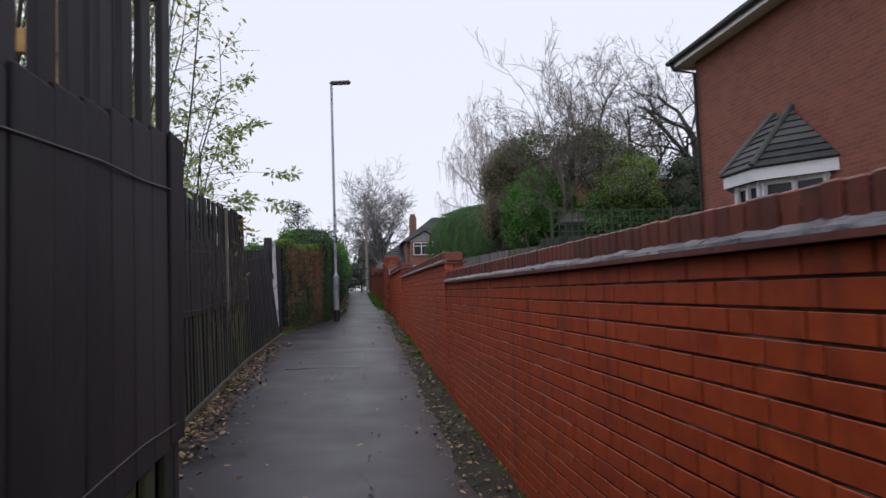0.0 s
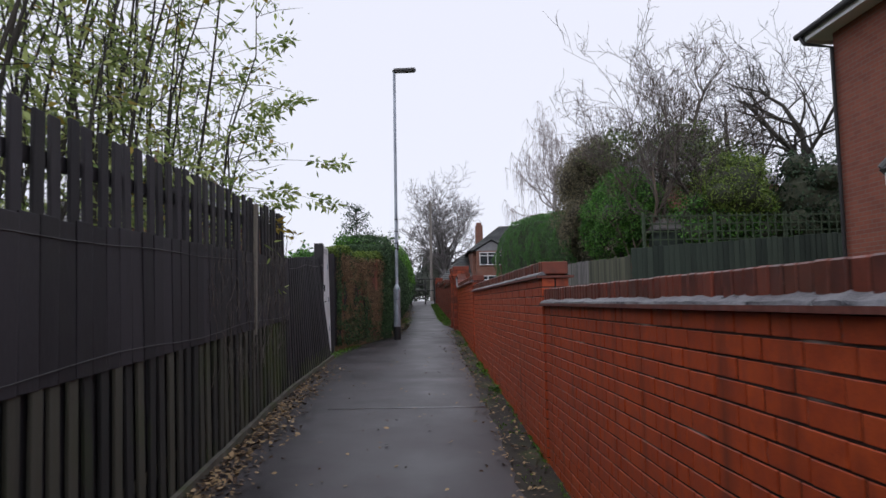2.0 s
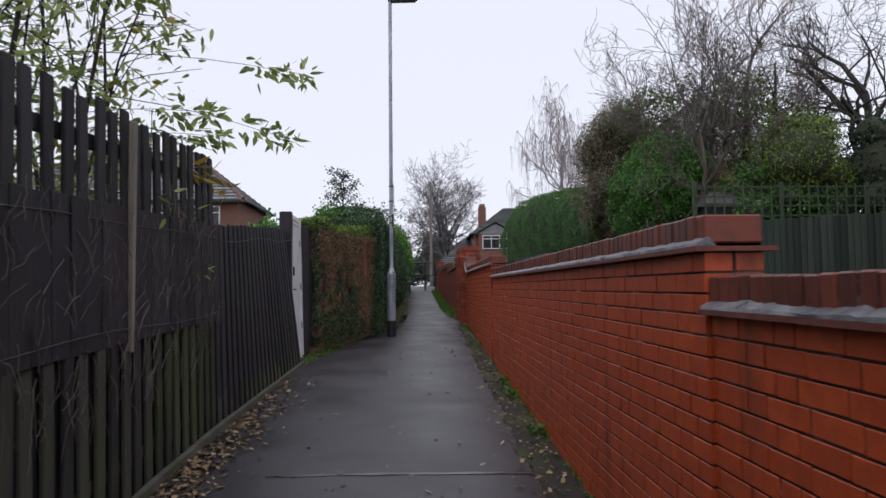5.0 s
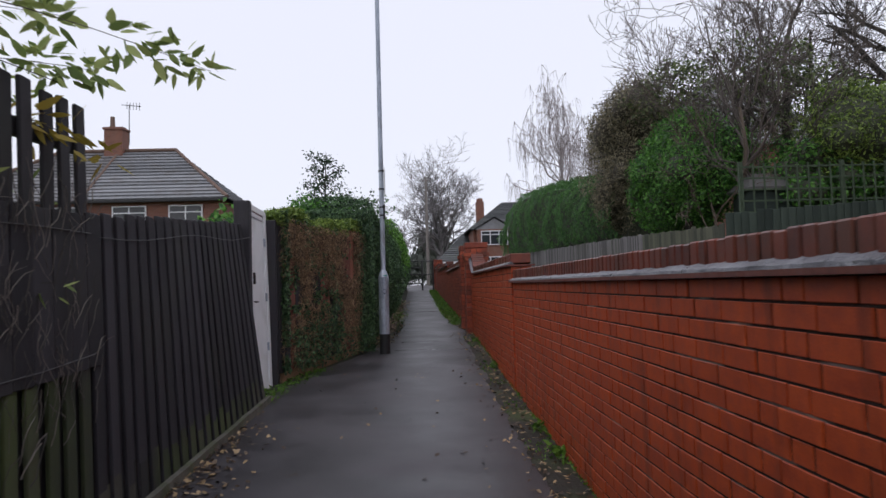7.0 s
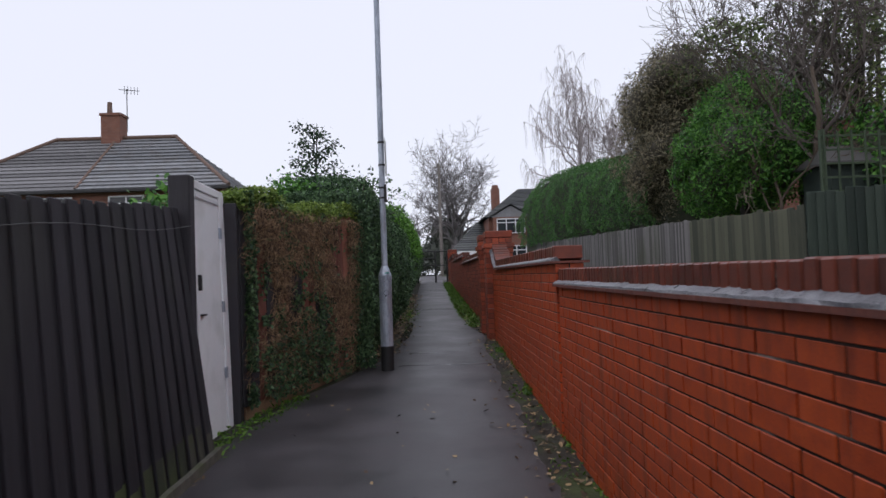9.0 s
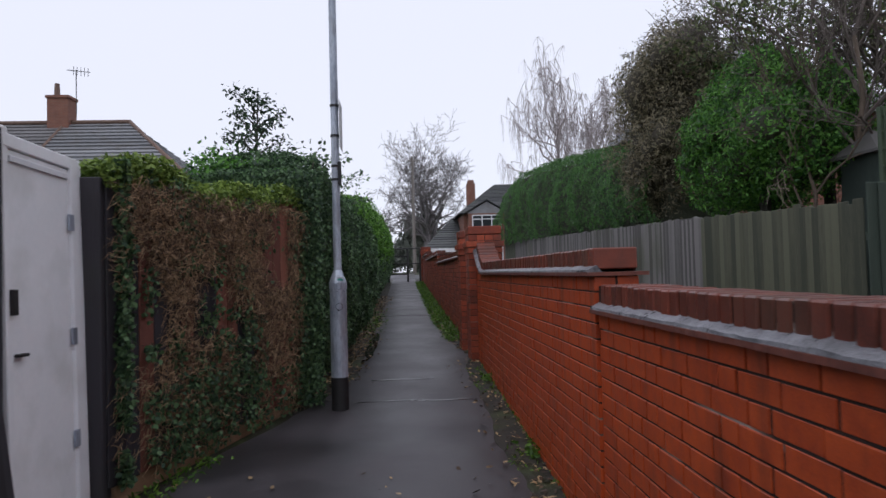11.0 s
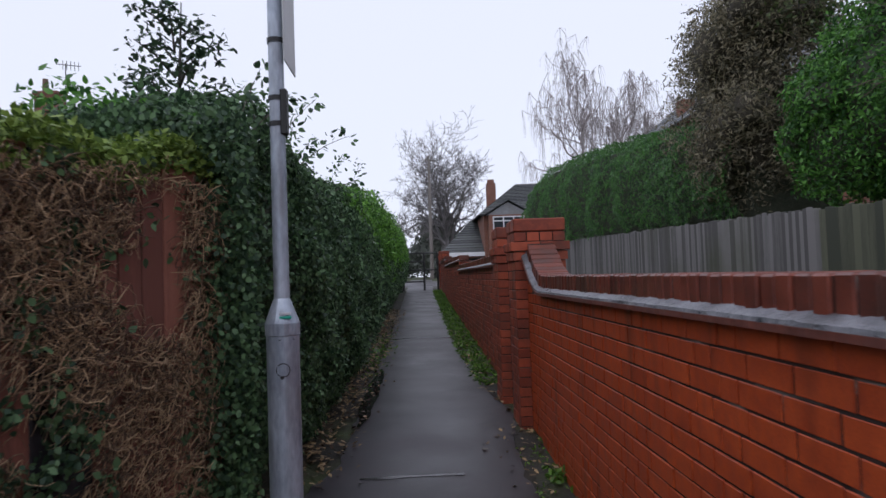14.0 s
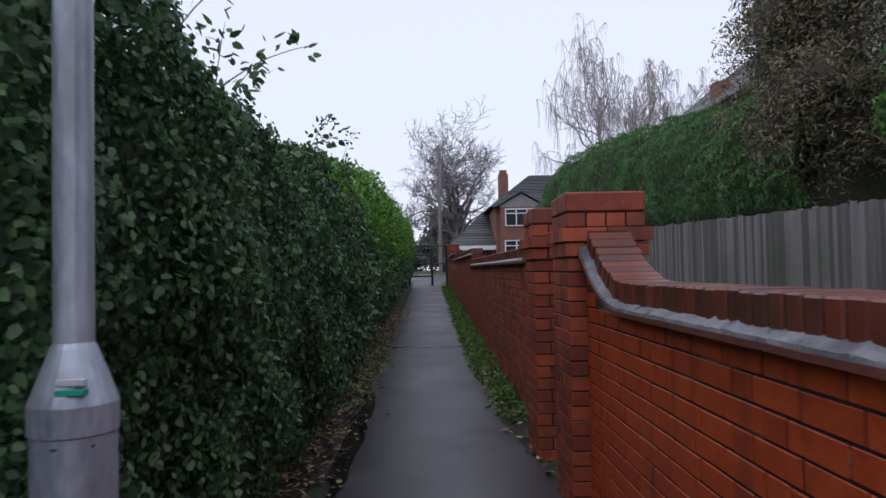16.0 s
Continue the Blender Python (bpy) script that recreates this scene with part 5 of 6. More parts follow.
for i in range(20):
    for j in range(4):
        a, b = i * 4 + j, i * 4 + (j + 1) % 4
        gg.f.append((a, b, b + 4, a + 4))
gg.f.extend([(3, 2, 1, 0), (80, 81, 82, 83)])
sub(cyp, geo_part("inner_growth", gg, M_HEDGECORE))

foliage_mass("conifer_shrub", [(6.05, 26.6, 5.1, 1.05, 1.8, 2.1), (6.2, 26.3, 6.0, 0.95, 1.5, 1.15), (5.9, 25.7, 4.3, 0.8, 1.1, 1.2)], M_CONIFER, "dull brown-green conifer towering over the hedge", "tree", 46000, 0.085, rng, 0.3, inner=M_BROWNCORE, core=0.6)
foliage_mass("laurel_bush", [(6.1, 22.4, 4.1, 0.95, 1.7, 1.15), (5.9, 23.1, 3.7, 0.8, 0.9, 0.9), (6.2, 21.6, 3.7, 0.6, 0.8, 0.8), (6.3, 23.0, 4.7, 0.8, 1.1, 0.8)], M_LAUREL, "bright green laurel bush bulging over the garden fence", "bush", 52000, 0.066, rng, 0.5, core=0.7)
foliage_mass("broadleaf_evergreen", [(7.6, 23.0, 6.2, 1.7, 1.8, 0.95), (8.6, 22.0, 5.6, 1.3, 1.3, 0.8), (6.9, 24.4, 6.4, 1.2, 1.4, 0.8)], M_OLIVE, "loose olive-green evergreen canopy behind the laurel", "tree", 8000, 0.10, rng, 0.45, core=0, spread=1.2)
foliage_mass("green_shrub", [(7.9, 20.6, 3.6, 1.1, 0.9, 0.9), (9.3, 20.8, 3.5, 1.2, 0.9, 0.8)], M_LAUREL, "mid-green shrub behind the trellis", "bush", 12000, 0.085, rng, 0.5)
foliage_mass("golden_shrub", [(8.5, 20.2, 4.5, 1.0, 0.8, 0.85), (8.9, 20.3, 4.9, 0.6, 0.6, 0.6)], M_YELLOWGREEN, "yellow-green evergreen shrub above the trellis", "bush", 11000, 0.075, rng, 0.45)
foliage_mass("holly_bush", [(10.9, 20.6, 4.2, 1.3, 1.1, 1.2), (12.0, 20.8, 3.8, 1.0, 1.0, 1.0)], M_HOLLY, "very dark holly bush beside the house", "bush", 8000, 0.10, rng, 0.55)


# ---- bare trees ----
def bare_tree(base, height, lean, label, seed, depth=5, spread=0.55, r=0.16, twig=M_TWIG, bark=M_BARK, kids=(2, 3), limbs=4, reach=0.26, first=0.3, up=0.12, minr=0.006, shrink=0.7, extra_trunk=()):
    rr = np.random.default_rng(seed)
    base = Vector(base)
    root = thing("bare_tree", base, label, "tree", "winter trees")
    trunk, crown, ends = Geo(), Geo(), []
    top = base + Vector((lean[0], lean[1], 0)) * height * 0.55 + Vector((0, 0, height * 0.55))
    pts = [base + (top - base) * u + Vector((rr.normal(0, 0.06), rr.normal(0, 0.06), 0)) * (0 < u < 1) * height * 0.12 for u in (0, 0.2, 0.4, 0.6, 0.8, 1.0)]
    pts[0].z -= 0.2
    rad = [r * (1.25 - 0.9 * u) for u in (0, 0.2, 0.4, 0.6, 0.8, 1.0)]
    trunk.tube(pts, rad, n=9, cap=True)
    for k in range(limbs):
        u = first + (1 - first) * (k + 0.5) / limbs
        i = min(4, int(u * 5))
        p = pts[i].lerp(pts[i + 1], u * 5 - i)
        w = k * 2.4 + rr.uniform(0, 0.8)
        d = Vector((math.cos(w) * 0.8, math.sin(w) * 0.8, 0.75 + 0.5 * u)).normalized()
        branch(crown, p, d, height * reach * rr.uniform(0.8, 1.2), rad[i] * 0.55, depth - 1, rr, ends, spread, up, kids, shrink, minr)
    branch(crown, top, Vector((lean[0], lean[1], 1)).normalized(), height * reach * 0.92, rad[-1], depth - 1, rr, ends, spread, up, kids, shrink, minr)
    sub(root, geo_part("trunk", trunk, bark, smooth=True))
    sub(root, geo_part("crown", crown, twig, kind="stuff"))
    return root, ends


bare_tree((7.3, 22.0, 0.95), 8.4, (0.02, 0.0), "bare grey-brown tree with dense upright twigs", 61, depth=6, spread=0.72, r=0.13, limbs=7, kids=(2, 4), up=0.14, minr=0.005, reach=0.19)
bare_tree((8.3, 22.2, 0.95), 9.4, (0.03, 0.02), "bare multi-stemmed tree behind the laurel", 62, depth=6, spread=0.72, r=0.19, limbs=6, kids=(2, 4), up=0.14, minr=0.005, reach=0.20)
bare_tree((13.2, 24.0, 1.0), 11.0, (-0.08, 0.0), "dark spreading bare tree with crooked limbs", 64, depth=6, spread=0.75, r=0.24, limbs=7, kids=(2, 3), up=0.05, minr=0.006, twig=M_BARK)
bare_tree((11.2, 25.5, 1.0), 9.5, (-0.05, 0.0), "bare tree with crooked limbs behind the garden", 65, depth=6, spread=0.7, r=0.17, limbs=6, kids=(2, 3), up=0.08, minr=0.006, twig=M_BARK)
bare_tree((6.42, 20.6, 0.95), 7.6, (0.015, 0.0), "slim pale-barked bare tree beside the trellis", 75, depth=6, spread=0.55, r=0.085, limbs=6, kids=(2, 3), up=0.2, minr=0.005, twig=M_TWIG, bark=M_PALETRUNK, first=0.5)
bare_tree((6.2, 20.9, 0.95), 4.6, (-0.10, 0.05), "leaning thin bare stems beside the laurel", 76, depth=5, spread=0.5, r=0.05, limbs=4, kids=(2, 3), up=0.2, minr=0.005, twig=M_PALETRUNK, bark=M_PALETRUNK, first=0.45)
bare_tree((6.75, 20.9, 0.95), 6.2, (0.06, 0.05), "leaning pale-barked bare tree by the shed", 77, depth=5, spread=0.55, r=0.075, limbs=5, kids=(2, 3), up=0.2, minr=0.005, twig=M_TWIG, bark=M_PALETRUNK, first=0.4)
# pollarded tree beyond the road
bare_tree((2.6, 74, 2.0), 9.4, (0.0, 0.0), "big pollarded bare tree beyond the gate, coloured pale for haze", 66, depth=6, spread=0.8, r=0.42, limbs=14, first=0.42, reach=0.37, kids=(2, 4), up=0.16, minr=0.013, twig=M_FARTWIG, bark=M_FARTWIG)
bare_tree((-2.6, 84, 2.0), 7.0, (0.0, 0.0), "bare tree in the distance, coloured pale for haze", 67, depth=5, spread=0.6, r=0.4, limbs=7, kids=(2, 4), up=0.2, minr=0.02, twig=M_FARTWIG, bark=M_FARTWIG)
# birches with hanging twigs
for bx, by, bh, sd in ((13.0, 66, 20.5, 71), (16.9, 69, 20.0, 72), (20.2, 70, 19.0, 73)):
    root, ends = bare_tree((bx, by, 2.0), bh, (0.01, 0), "pale silver birch with fine weeping twigs", sd, depth=4, reach=0.165, spread=0.6, r=0.2, limbs=16, first=0.35, kids=(2, 3), up=0.2, minr=0.018, twig=M_BIRCHTWIG, bark=M_BIRCH)
    rr = np.random.default_rng(sd)
    gg = Geo()
    for e, d, dep in ends:
        if dep > 1:
            continue
        for _ in range(4):
            q = e + Vector(rr.normal(0, 0.25, 3))
            ln = rr.uniform(0.7, 2.4)
            gg.tube([e, q + Vector((0, 0, -ln * 0.4)), q + Vector((rr.normal(0, 0.1), 0, -ln))], [0.012, 0.010, 0.006], n=3, cap=False)
    sub(root, geo_part("twig_curtain", gg, M_BIRCHTWIG, kind="stuff"))


# ---- houses ----
def tile_rows(g, a, b, c, d, rows, thick=0.03, lap=0.02):
    """Overlapping tile courses on the slope a-b (eave) to d-c (ridge)."""
    a, b, c, d = (Vector(p) for p in (a, b, c, d))
    nrm = (b - a).cross(d - a).normalized()
    if nrm.z < 0:
        nrm = -nrm
    for i in range(rows):
        u0, u1 = i / rows, (i + 1.15) / rows if i < rows - 1 else 1.0
        p, q, r, s = a.lerp(d, u0), b.lerp(c, u0), b.lerp(c, u1), a.lerp(d, u1)
        lo, hi = nrm * (thick + lap), nrm * thick * 0.4
        g.add([p, q, q + lo, p + lo, r + hi, s + hi, r, s], [(0, 1, 2, 3), (3, 2, 4, 5), (0, 3, 5, 7), (1, 6, 4, 2), (0, 7, 6, 1), (5, 4, 6, 7)])


def window(parent, x0, x1, y0, y1, z0, z1, facing, lights=3, transom=True, name="window"):
    """Casement window on a wall facing -y or -x; its depth is centred on the wall plane."""
    def bx(a0, a1, b0, b1, d0, d1):
        if facing == "-y":
            return bevel_box(a0, a1, y0 + d0, y0 + d1, b0, b1, 0.004)
        return bevel_box(x0 + d0, x0 + d1, a0, a1, b0, b1, 0.004)
    a0, a1 = (x0, x1) if facing == "-y" else (y0, y1)
    f = 0.07
    win = part(name, bx(a0, a1, z0 - 0.06, z0, -0.09, 0.05), M_TRIM)
    sub(parent, win)

    def put(nm, bm, m):
        ob = part(nm, bm, m, win)
        ob.matrix_parent_inverse = Matrix.Translation(parent.location).inverted() @ Matrix.Translation(parent.location)
        return ob
    put("frame", bx(a0, a1, z1 - f, z1, -0.05, 0.05), M_TRIM)
    for i in range(lights + 1):
        a = a0 + (a1 - a0 - f) * i / lights
        put("frame", bx(a, a + f, z0, z1, -0.049, 0.049), M_TRIM)
    if transom:
        zt = z0 + (z1 - z0) * 0.68
        put("transom", bx(a0 + 0.01, a1 - 0.01, zt, zt + 0.06, -0.048, 0.048), M_TRIM)
    for i in range(lights):
        w = (a1 - a0) / lights
        put("pane", bx(a0 + w * i + 0.03, a0 + w * (i + 1) - 0.03, z0 + 0.01, z1 - 0.02, -0.01, 0.0), M_GLASS)
    return win


# brick house behind the wall near the start
hs = thing("brick_house", (11.5, 9.5, ground_z(9.5)), "two-storey red brick house with white fascia and bay roof", "house")
HX, HY0, HY1 = 7.6, 2.0, 14.05
g = Geo()
g.box(HX, 15.5, HY0, HY1, -0.2, 6.37)
sub(hs, geo_part("wall", g, M_HOUSEBRICK))
g = Geo()
ez = 6.44
tile_rows(g, (HX - 0.42, HY0 - 0.3, ez), (HX - 0.42, HY1 + 0.4, ez), (11.55, HY1 - 3.2, ez + 3.2), (11.55, HY0 - 0.3, ez + 3.2), 26)
tile_rows(g, (HX - 0.42, HY1 + 0.4, ez), (15.9, HY1 + 0.4, ez), (11.55, HY1 - 3.2, ez + 3.2), (11.55, HY1 - 3.2, ez + 3.2), 26)
tile_rows(g, (15.9, HY1 + 0.4, ez), (15.9, HY0 - 0.3, ez), (11.55, HY0 - 0.3, ez + 3.2), (11.55, HY1 - 3.2, ez + 3.2), 26)
sub(hs, geo_part("roof_tiling", g, M_ROOFDARK, label="dark grey tiled roof", kind="stuff"))
sub(hs, part("soffit", bevel_box(HX - 0.36, 15.8, HY0 - 0.2, HY1 + 0.34, 6.34, 6.38, 0.004), M_TRIM, label="white soffit"))
sub(hs, part("fascia", bevel_box(HX - 0.385, HX - 0.36, HY0 - 0.2, HY1 + 0.36, 6.28, 6.46, 0.004), M_TRIM, label="white fascia board"))
sub(hs, part("fascia", bevel_box(HX - 0.385, 15.8, HY1 + 0.36, HY1 + 0.385, 6.28, 6.46, 0.004), M_TRIM, label="white fascia board"))
gg = Geo()
gg.tube([(HX - 0.44, HY0 - 0.2, 6.42), (HX - 0.44, HY1 + 0.42, 6.42)], [0.06, 0.06], n=10)
sub(hs, geo_part("gutter", gg, M_BLACK, label="black gutter"))
gg = Geo()
gg.tube([(HX - 0.44, HY1 + 0.3, 6.40), (HX - 0.42, HY1 + 0.2, 6.22), (HX - 0.06, HY1 - 0.04, 6.07), (HX - 0.06, HY1 - 0.04, 0.3)], [0.035] * 4, n=8)
sub(hs, geo_part("downpipe", gg, M_BLACK, label="black downpipe"))
# canted bay window with hipped tile roof
BX, BE = 6.75, 3.36
P0, P1, P2, P3 = (HX - 0.01, 9.75), (BX, 10.8), (BX, 11.8), (HX - 0.01, 12.75)
AP0, AP1 = (HX - 0.01, 10.85, 4.4), (HX - 0.01, 11.35, 4.4)
g = Geo()
for p, q, r, s in ((P1, P2, AP1, AP0), (P2, P3, AP1, AP1), (P0, P1, AP0, AP0)):
    tile_rows(g, (*p, BE), (*q, BE), r, s, 8, 0.025)
sub(hs, geo_part("bay_roof", g, M_ROOFDARK, label="mossy dark tiled bay roof", kind="stuff"))
gg = Geo()
gg.tube([(*P1, BE + 0.05), (AP0[0], AP0[1], 4.46)], [0.06, 0.06], n=8)
gg.tube([(*P2, BE + 0.05), (AP1[0], AP1[1], 4.46)], [0.06, 0.06], n=8)
sub(hs, geo_part("bay_hip", gg, M_ROOFDARK))


def bay_band(inset, z0, z1, thick):
    """A band round the three faces of the bay."""
    g = Geo()
    c = Vector((HX, 11.28))
    ps = [Vector(p) + (c - Vector(p)).normalized() * inset for p in (P0, P1, P2, P3)]
    ps[0].x = ps[3].x = HX - 0.004
    for p, q in zip(ps, ps[1:]):
        d = (q - p).normalized()
        n = Vector((d.y, -d.x)) * thick
        if n.x < 0:
            n = -n
        g.add([(p.x, p.y, z0), (q.x, q.y, z0), (q.x, q.y, z1), (p.x, p.y, z1), (p.x + n.x, p.y + n.y, z0), (q.x + n.x, q.y + n.y, z0), (q.x + n.x, q.y + n.y, z1), (p.x + n.x, p.y + n.y, z1)],
              [(0, 1, 2, 3), (4, 7, 6, 5), (0, 4, 5, 1), (3, 2, 6, 7), (0, 3, 7, 4), (1, 5, 6, 2)])
    return g, ps


g, _ = bay_band(0.04, BE - 0.21, BE - 0.005, 0.03)
sub(hs, geo_part("bay_fascia", g, M_TRIM, label="white bay fascia"))
g, _ = bay_band(0.26, 0.2, 1.75, 0.1)
sub(hs, geo_part("bay_wall", g, M_HOUSEBRICK))
g, _ = bay_band(0.30, 1.80, BE - 0.2, 0.012)
sub(hs, geo_part("bay_glass", g, M_GLASS))
for z0, z1 in ((1.752, 1.82), (2.65, 2.70), (BE - 0.28, BE - 0.2)):
    g, ps = bay_band(0.25, z0, z1, 0.07)
    sub(hs, geo_part("bay_frame", g, M_TRIM))
for p, q in zip(ps, ps[1:]):
    for u in (0.06, 0.5, 0.94):
        c = p.lerp(q, u)
        sub(hs, part("mullion", bevel_box(c.x - 0.035, c.x + 0.035, c.y - 0.035, c.y + 0.035, 1.78, BE - 0.2, 0.004), M_TRIM))

# far house beyond the gate
fh = thing("brick_house", (10, 62, ground_z(60)), "far brick house with hipped roof, chimney and white windows", "house")
FY = 58.0
g = Geo()
g.box(4.45, 15.5, FY, FY + 8, 1.6, 5.95)
sub(fh, geo_part("wall", g, M_FARBRICK))
g = Geo()
tile_rows(g, (4.1, FY - 0.35, 5.9), (15.9, FY - 0.35, 5.9), (12.5, FY + 4, 8.35), (7.2, FY + 4, 8.35), 20)
tile_rows(g, (4.1, FY + 8.35, 5.9), (4.1, FY - 0.35, 5.9), (7.2, FY + 4, 8.35), (7.2, FY + 4, 8.35), 20)
tile_rows(g, (15.9, FY - 0.35, 5.9), (15.9, FY + 8.35, 5.9), (12.5, FY + 4, 8.35), (12.5, FY + 4, 8.35), 20)
tile_rows(g, (15.9, FY + 8.35, 5.9), (4.1, FY + 8.35, 5.9), (7.2, FY + 4, 8.35), (12.5, FY + 4, 8.35), 20)
sub(fh, geo_part("roof_tiling", g, M_ROOFDARK, label="dark hipped tile roof", kind="stuff"))
g = Geo()
tile_rows(g, (4.4, FY - 0.75, 5.85), (4.4, FY + 0.8, 5.85), (5.95, FY + 1.4, 6.75), (5.95, FY - 0.75, 6.75), 8)
tile_rows(g, (7.5, FY + 0.8, 5.85), (7.5, FY - 0.75, 5.85), (5.95, FY - 0.75, 6.75), (5.95, FY + 1.4, 6.75), 8)
sub(fh, geo_part("gablet", g, M_ROOFDARK, label="small gable over the bay"))
g = Geo()
g.add([(4.55, FY - 0.6, 5.85), (7.35, FY - 0.6, 5.85), (5.95, FY - 0.6, 6.65), (4.55, FY - 0.5, 5.85), (7.35, FY - 0.5, 5.85), (5.95, FY - 0.5, 6.65)], [(0, 1, 2), (3, 5, 4), (0, 3, 4, 1), (1, 4, 5, 2), (2, 5, 3, 0)])
sub(fh, geo_part("gable_face", g, M_ROOF))
g = Geo()
g.box(4.7, 7.2, FY - 0.6, FY + 0.02, 1.6, 5.85)
sub(fh, geo_part("bay", g, M_FARBRICK))
sub(fh, part("gutter", bevel_box(4.1, 15.9, FY - 0.42, FY - 0.34, 5.84, 5.93, 0.01), M_BLACK))
window(fh, 4.95, 6.95, FY - 0.61, FY - 0.61, 4.75, 5.75, "-y", 3)
window(fh, 4.9, 7.0, FY - 0.61, FY - 0.61, 2.7, 3.85, "-y", 3)
g = Geo()
g.box(4.95, 5.53, FY + 2.2, FY + 3.0, 1.6, 8.25)
g.box(5.03, 5.45, FY + 2.3, FY + 2.9, 8.25, 8.5)
sub(fh, geo_part("chimney", g, M_FARBRICK, label="tall brick chimney stack"))
gar = thing("garage", (3.2, 60, ground_z(60)), "low garage with white fascia and sloping dark roof", "garage")
g = Geo()
g.box(1.9, 4.4, FY + 0.5, FY + 6, 1.6, 3.5)
sub(gar, geo_part("wall", g, M_FARBRICK))
g = Geo()
tile_rows(g, (1.6, FY + 0.2, 3.5), (4.44, FY + 0.2, 3.5), (4.44, FY + 5, 6.0), (4.0, FY + 5, 6.0), 14)
sub(gar, geo_part("roof_tiling", g, M_ROOFDARK, kind="stuff"))
sub(gar, part("fascia", bevel_box(2.15, 4.45, FY + 0.12, FY + 0.19, 3.31, 3.57, 0.01), M_TRIM, label="white fascia"))
sub(gar, part("garage_door", bevel_box(2.5, 4.2, FY + 0.45, FY + 0.49, 1.7, 3.2, 0.01), M_GLASS, label="dark glazed front"))

# semi-detached house on the other side
lh = thing("semi_detached_house", (-15.6, 46, ground_z(46)), "brick semi-detached house with hipped grey tile roof", "house")
LYF = 42.5
g = Geo()
g.box(-23.4, -9.7, LYF, LYF + 7.6, 1.4, 6.55)
sub(lh, geo_part("wall", g, M_FARBRICK))
g = Geo()
X0, X1, Z0, Z1 = -23.8, -9.3, 6.5, 9.75
RA, RB = (-19.5, LYF + 3.8, Z1), (-13.2, LYF + 3.8, Z1)
tile_rows(g, (X0, LYF - 0.35, Z0), (-16.5, LYF - 0.35, Z0), (-16.3, LYF + 3.8, Z1), RA, 15, 0.05, 0.03)
sub(lh, geo_part("roof_tiling", g, M_ROOFOLD, label="older brownish half of the tile roof", kind="stuff"))
g = Geo()
tile_rows(g, (-16.5, LYF - 0.35, Z0), (X1, LYF - 0.35, Z0), RB, (-16.3, LYF + 3.8, Z1), 15, 0.06, 0.05)
tile_rows(g, (X1, LYF - 0.35, Z0), (X1, LYF + 7.95, Z0), RB, RB, 15, 0.05, 0.03)
tile_rows(g, (X1, LYF + 7.95, Z0), (X0, LYF + 7.95, Z0), RA, RB, 15, 0.05, 0.03)
tile_rows(g, (X0, LYF + 7.95, Z0), (X0, LYF - 0.35, Z0), RA, RA, 15, 0.05, 0.03)
sub(lh, geo_part("roof_tiling", g, M_ROOF, label="grey ribbed half of the tile roof", kind="stuff"))
gg = Geo()
gg.tube([(X1, LYF - 0.35, Z0 + 0.08), (RB[0], RB[1], Z1 + 0.1), (RA[0], RA[1], Z1 + 0.1), (X0, LYF - 0.35, Z0 + 0.08)], [0.11] * 4, n=8)
gg.tube([(-16.5, LYF - 0.35, Z0 + 0.08), (-16.3, LYF + 3.8, Z1 + 0.08)], [0.08] * 2, n=8)
sub(lh, geo_part("ridge_tiles", gg, M_RIDGE))
sub(lh, part("gutter", bevel_box(X0, X1, LYF - 0.45, LYF - 0.33, 6.38, 6.52, 0.02), M_BLACK, label="dark gutter"))
for wx in (-21.4, -18.5, -15.1, -12.3):
    window(lh, wx, wx + 1.7, LYF - 0.02, LYF - 0.02, 5.0, 6.25, "-y", 2)
g = Geo()
g.box(-17.0, -16.0, LYF + 3.4, LYF + 4.3, 9.3, 11.0)
g.box(-17.06, -15.94, LYF + 3.34, LYF + 4.36, 10.99, 11.12)
sub(lh, geo_part("chimney", g, M_FARBRICK, label="square red brick chimney stack"))
for dx in (-0.22,):
    gg = Geo()
    gg.tube([(-16.5 + dx, LYF + 3.85, 11.05), (-16.5 + dx, LYF + 3.85, 11.8)], [0.15, 0.12], n=10)
    sub(lh, geo_part("chimney_pot", gg, M_RIDGE, label="terracotta chimney pot"))
gg = Geo()
ax, ay = -15.8, LYF + 3.85
gg.tube([(ax, ay, 10.2), (ax, ay, 12.5)], [0.025, 0.025], n=6)
gg.tube([(ax - 0.3, ay - 0.3, 12.4), (ax + 0.55, ay + 0.3, 12.45)], [0.02, 0.02], n=5)
for i in range(5):
    gg.tube([(ax - 0.1 + 0.14 * i, ay - 0.05 + 0.08 * i, 12.22), (ax - 0.1 + 0.14 * i, ay - 0.05 + 0.08 * i, 12.65)], [0.014, 0.014], n=4)
sub(lh, geo_part("aerial", gg, M_WIRE, label="television aerial on a mast"))
# roof of the house behind the cypress hedge
bh = thing("house_behind_hedge", (12.5, 36, 1.5), "brown-roofed house glimpsed over the cypress hedge", "house")
g = Geo()
g.box(9.1, 16.7, 33, 42, 1.2, 6.9)
sub(bh, geo_part("wall", g, M_FARBRICK))
g = Geo()
tile_rows(g, (8.7, 42.3, 6.8), (8.7, 32.7, 6.8), (12.9, 35.5, 10.3), (12.9, 39.5, 10.3), 18)
tile_rows(g, (8.7, 32.7, 6.8), (17.1, 32.7, 6.8), (12.9, 35.5, 10.3), (12.9, 35.5, 10.3), 18)
tile_rows(g, (17.1, 42.3, 6.8), (8.7, 42.3, 6.8), (12.9, 39.5, 10.3), (12.9, 39.5, 10.3), 18)
sub(bh, geo_part("roof_tiling", g, M_ROOF, kind="stuff"))
g = Geo()
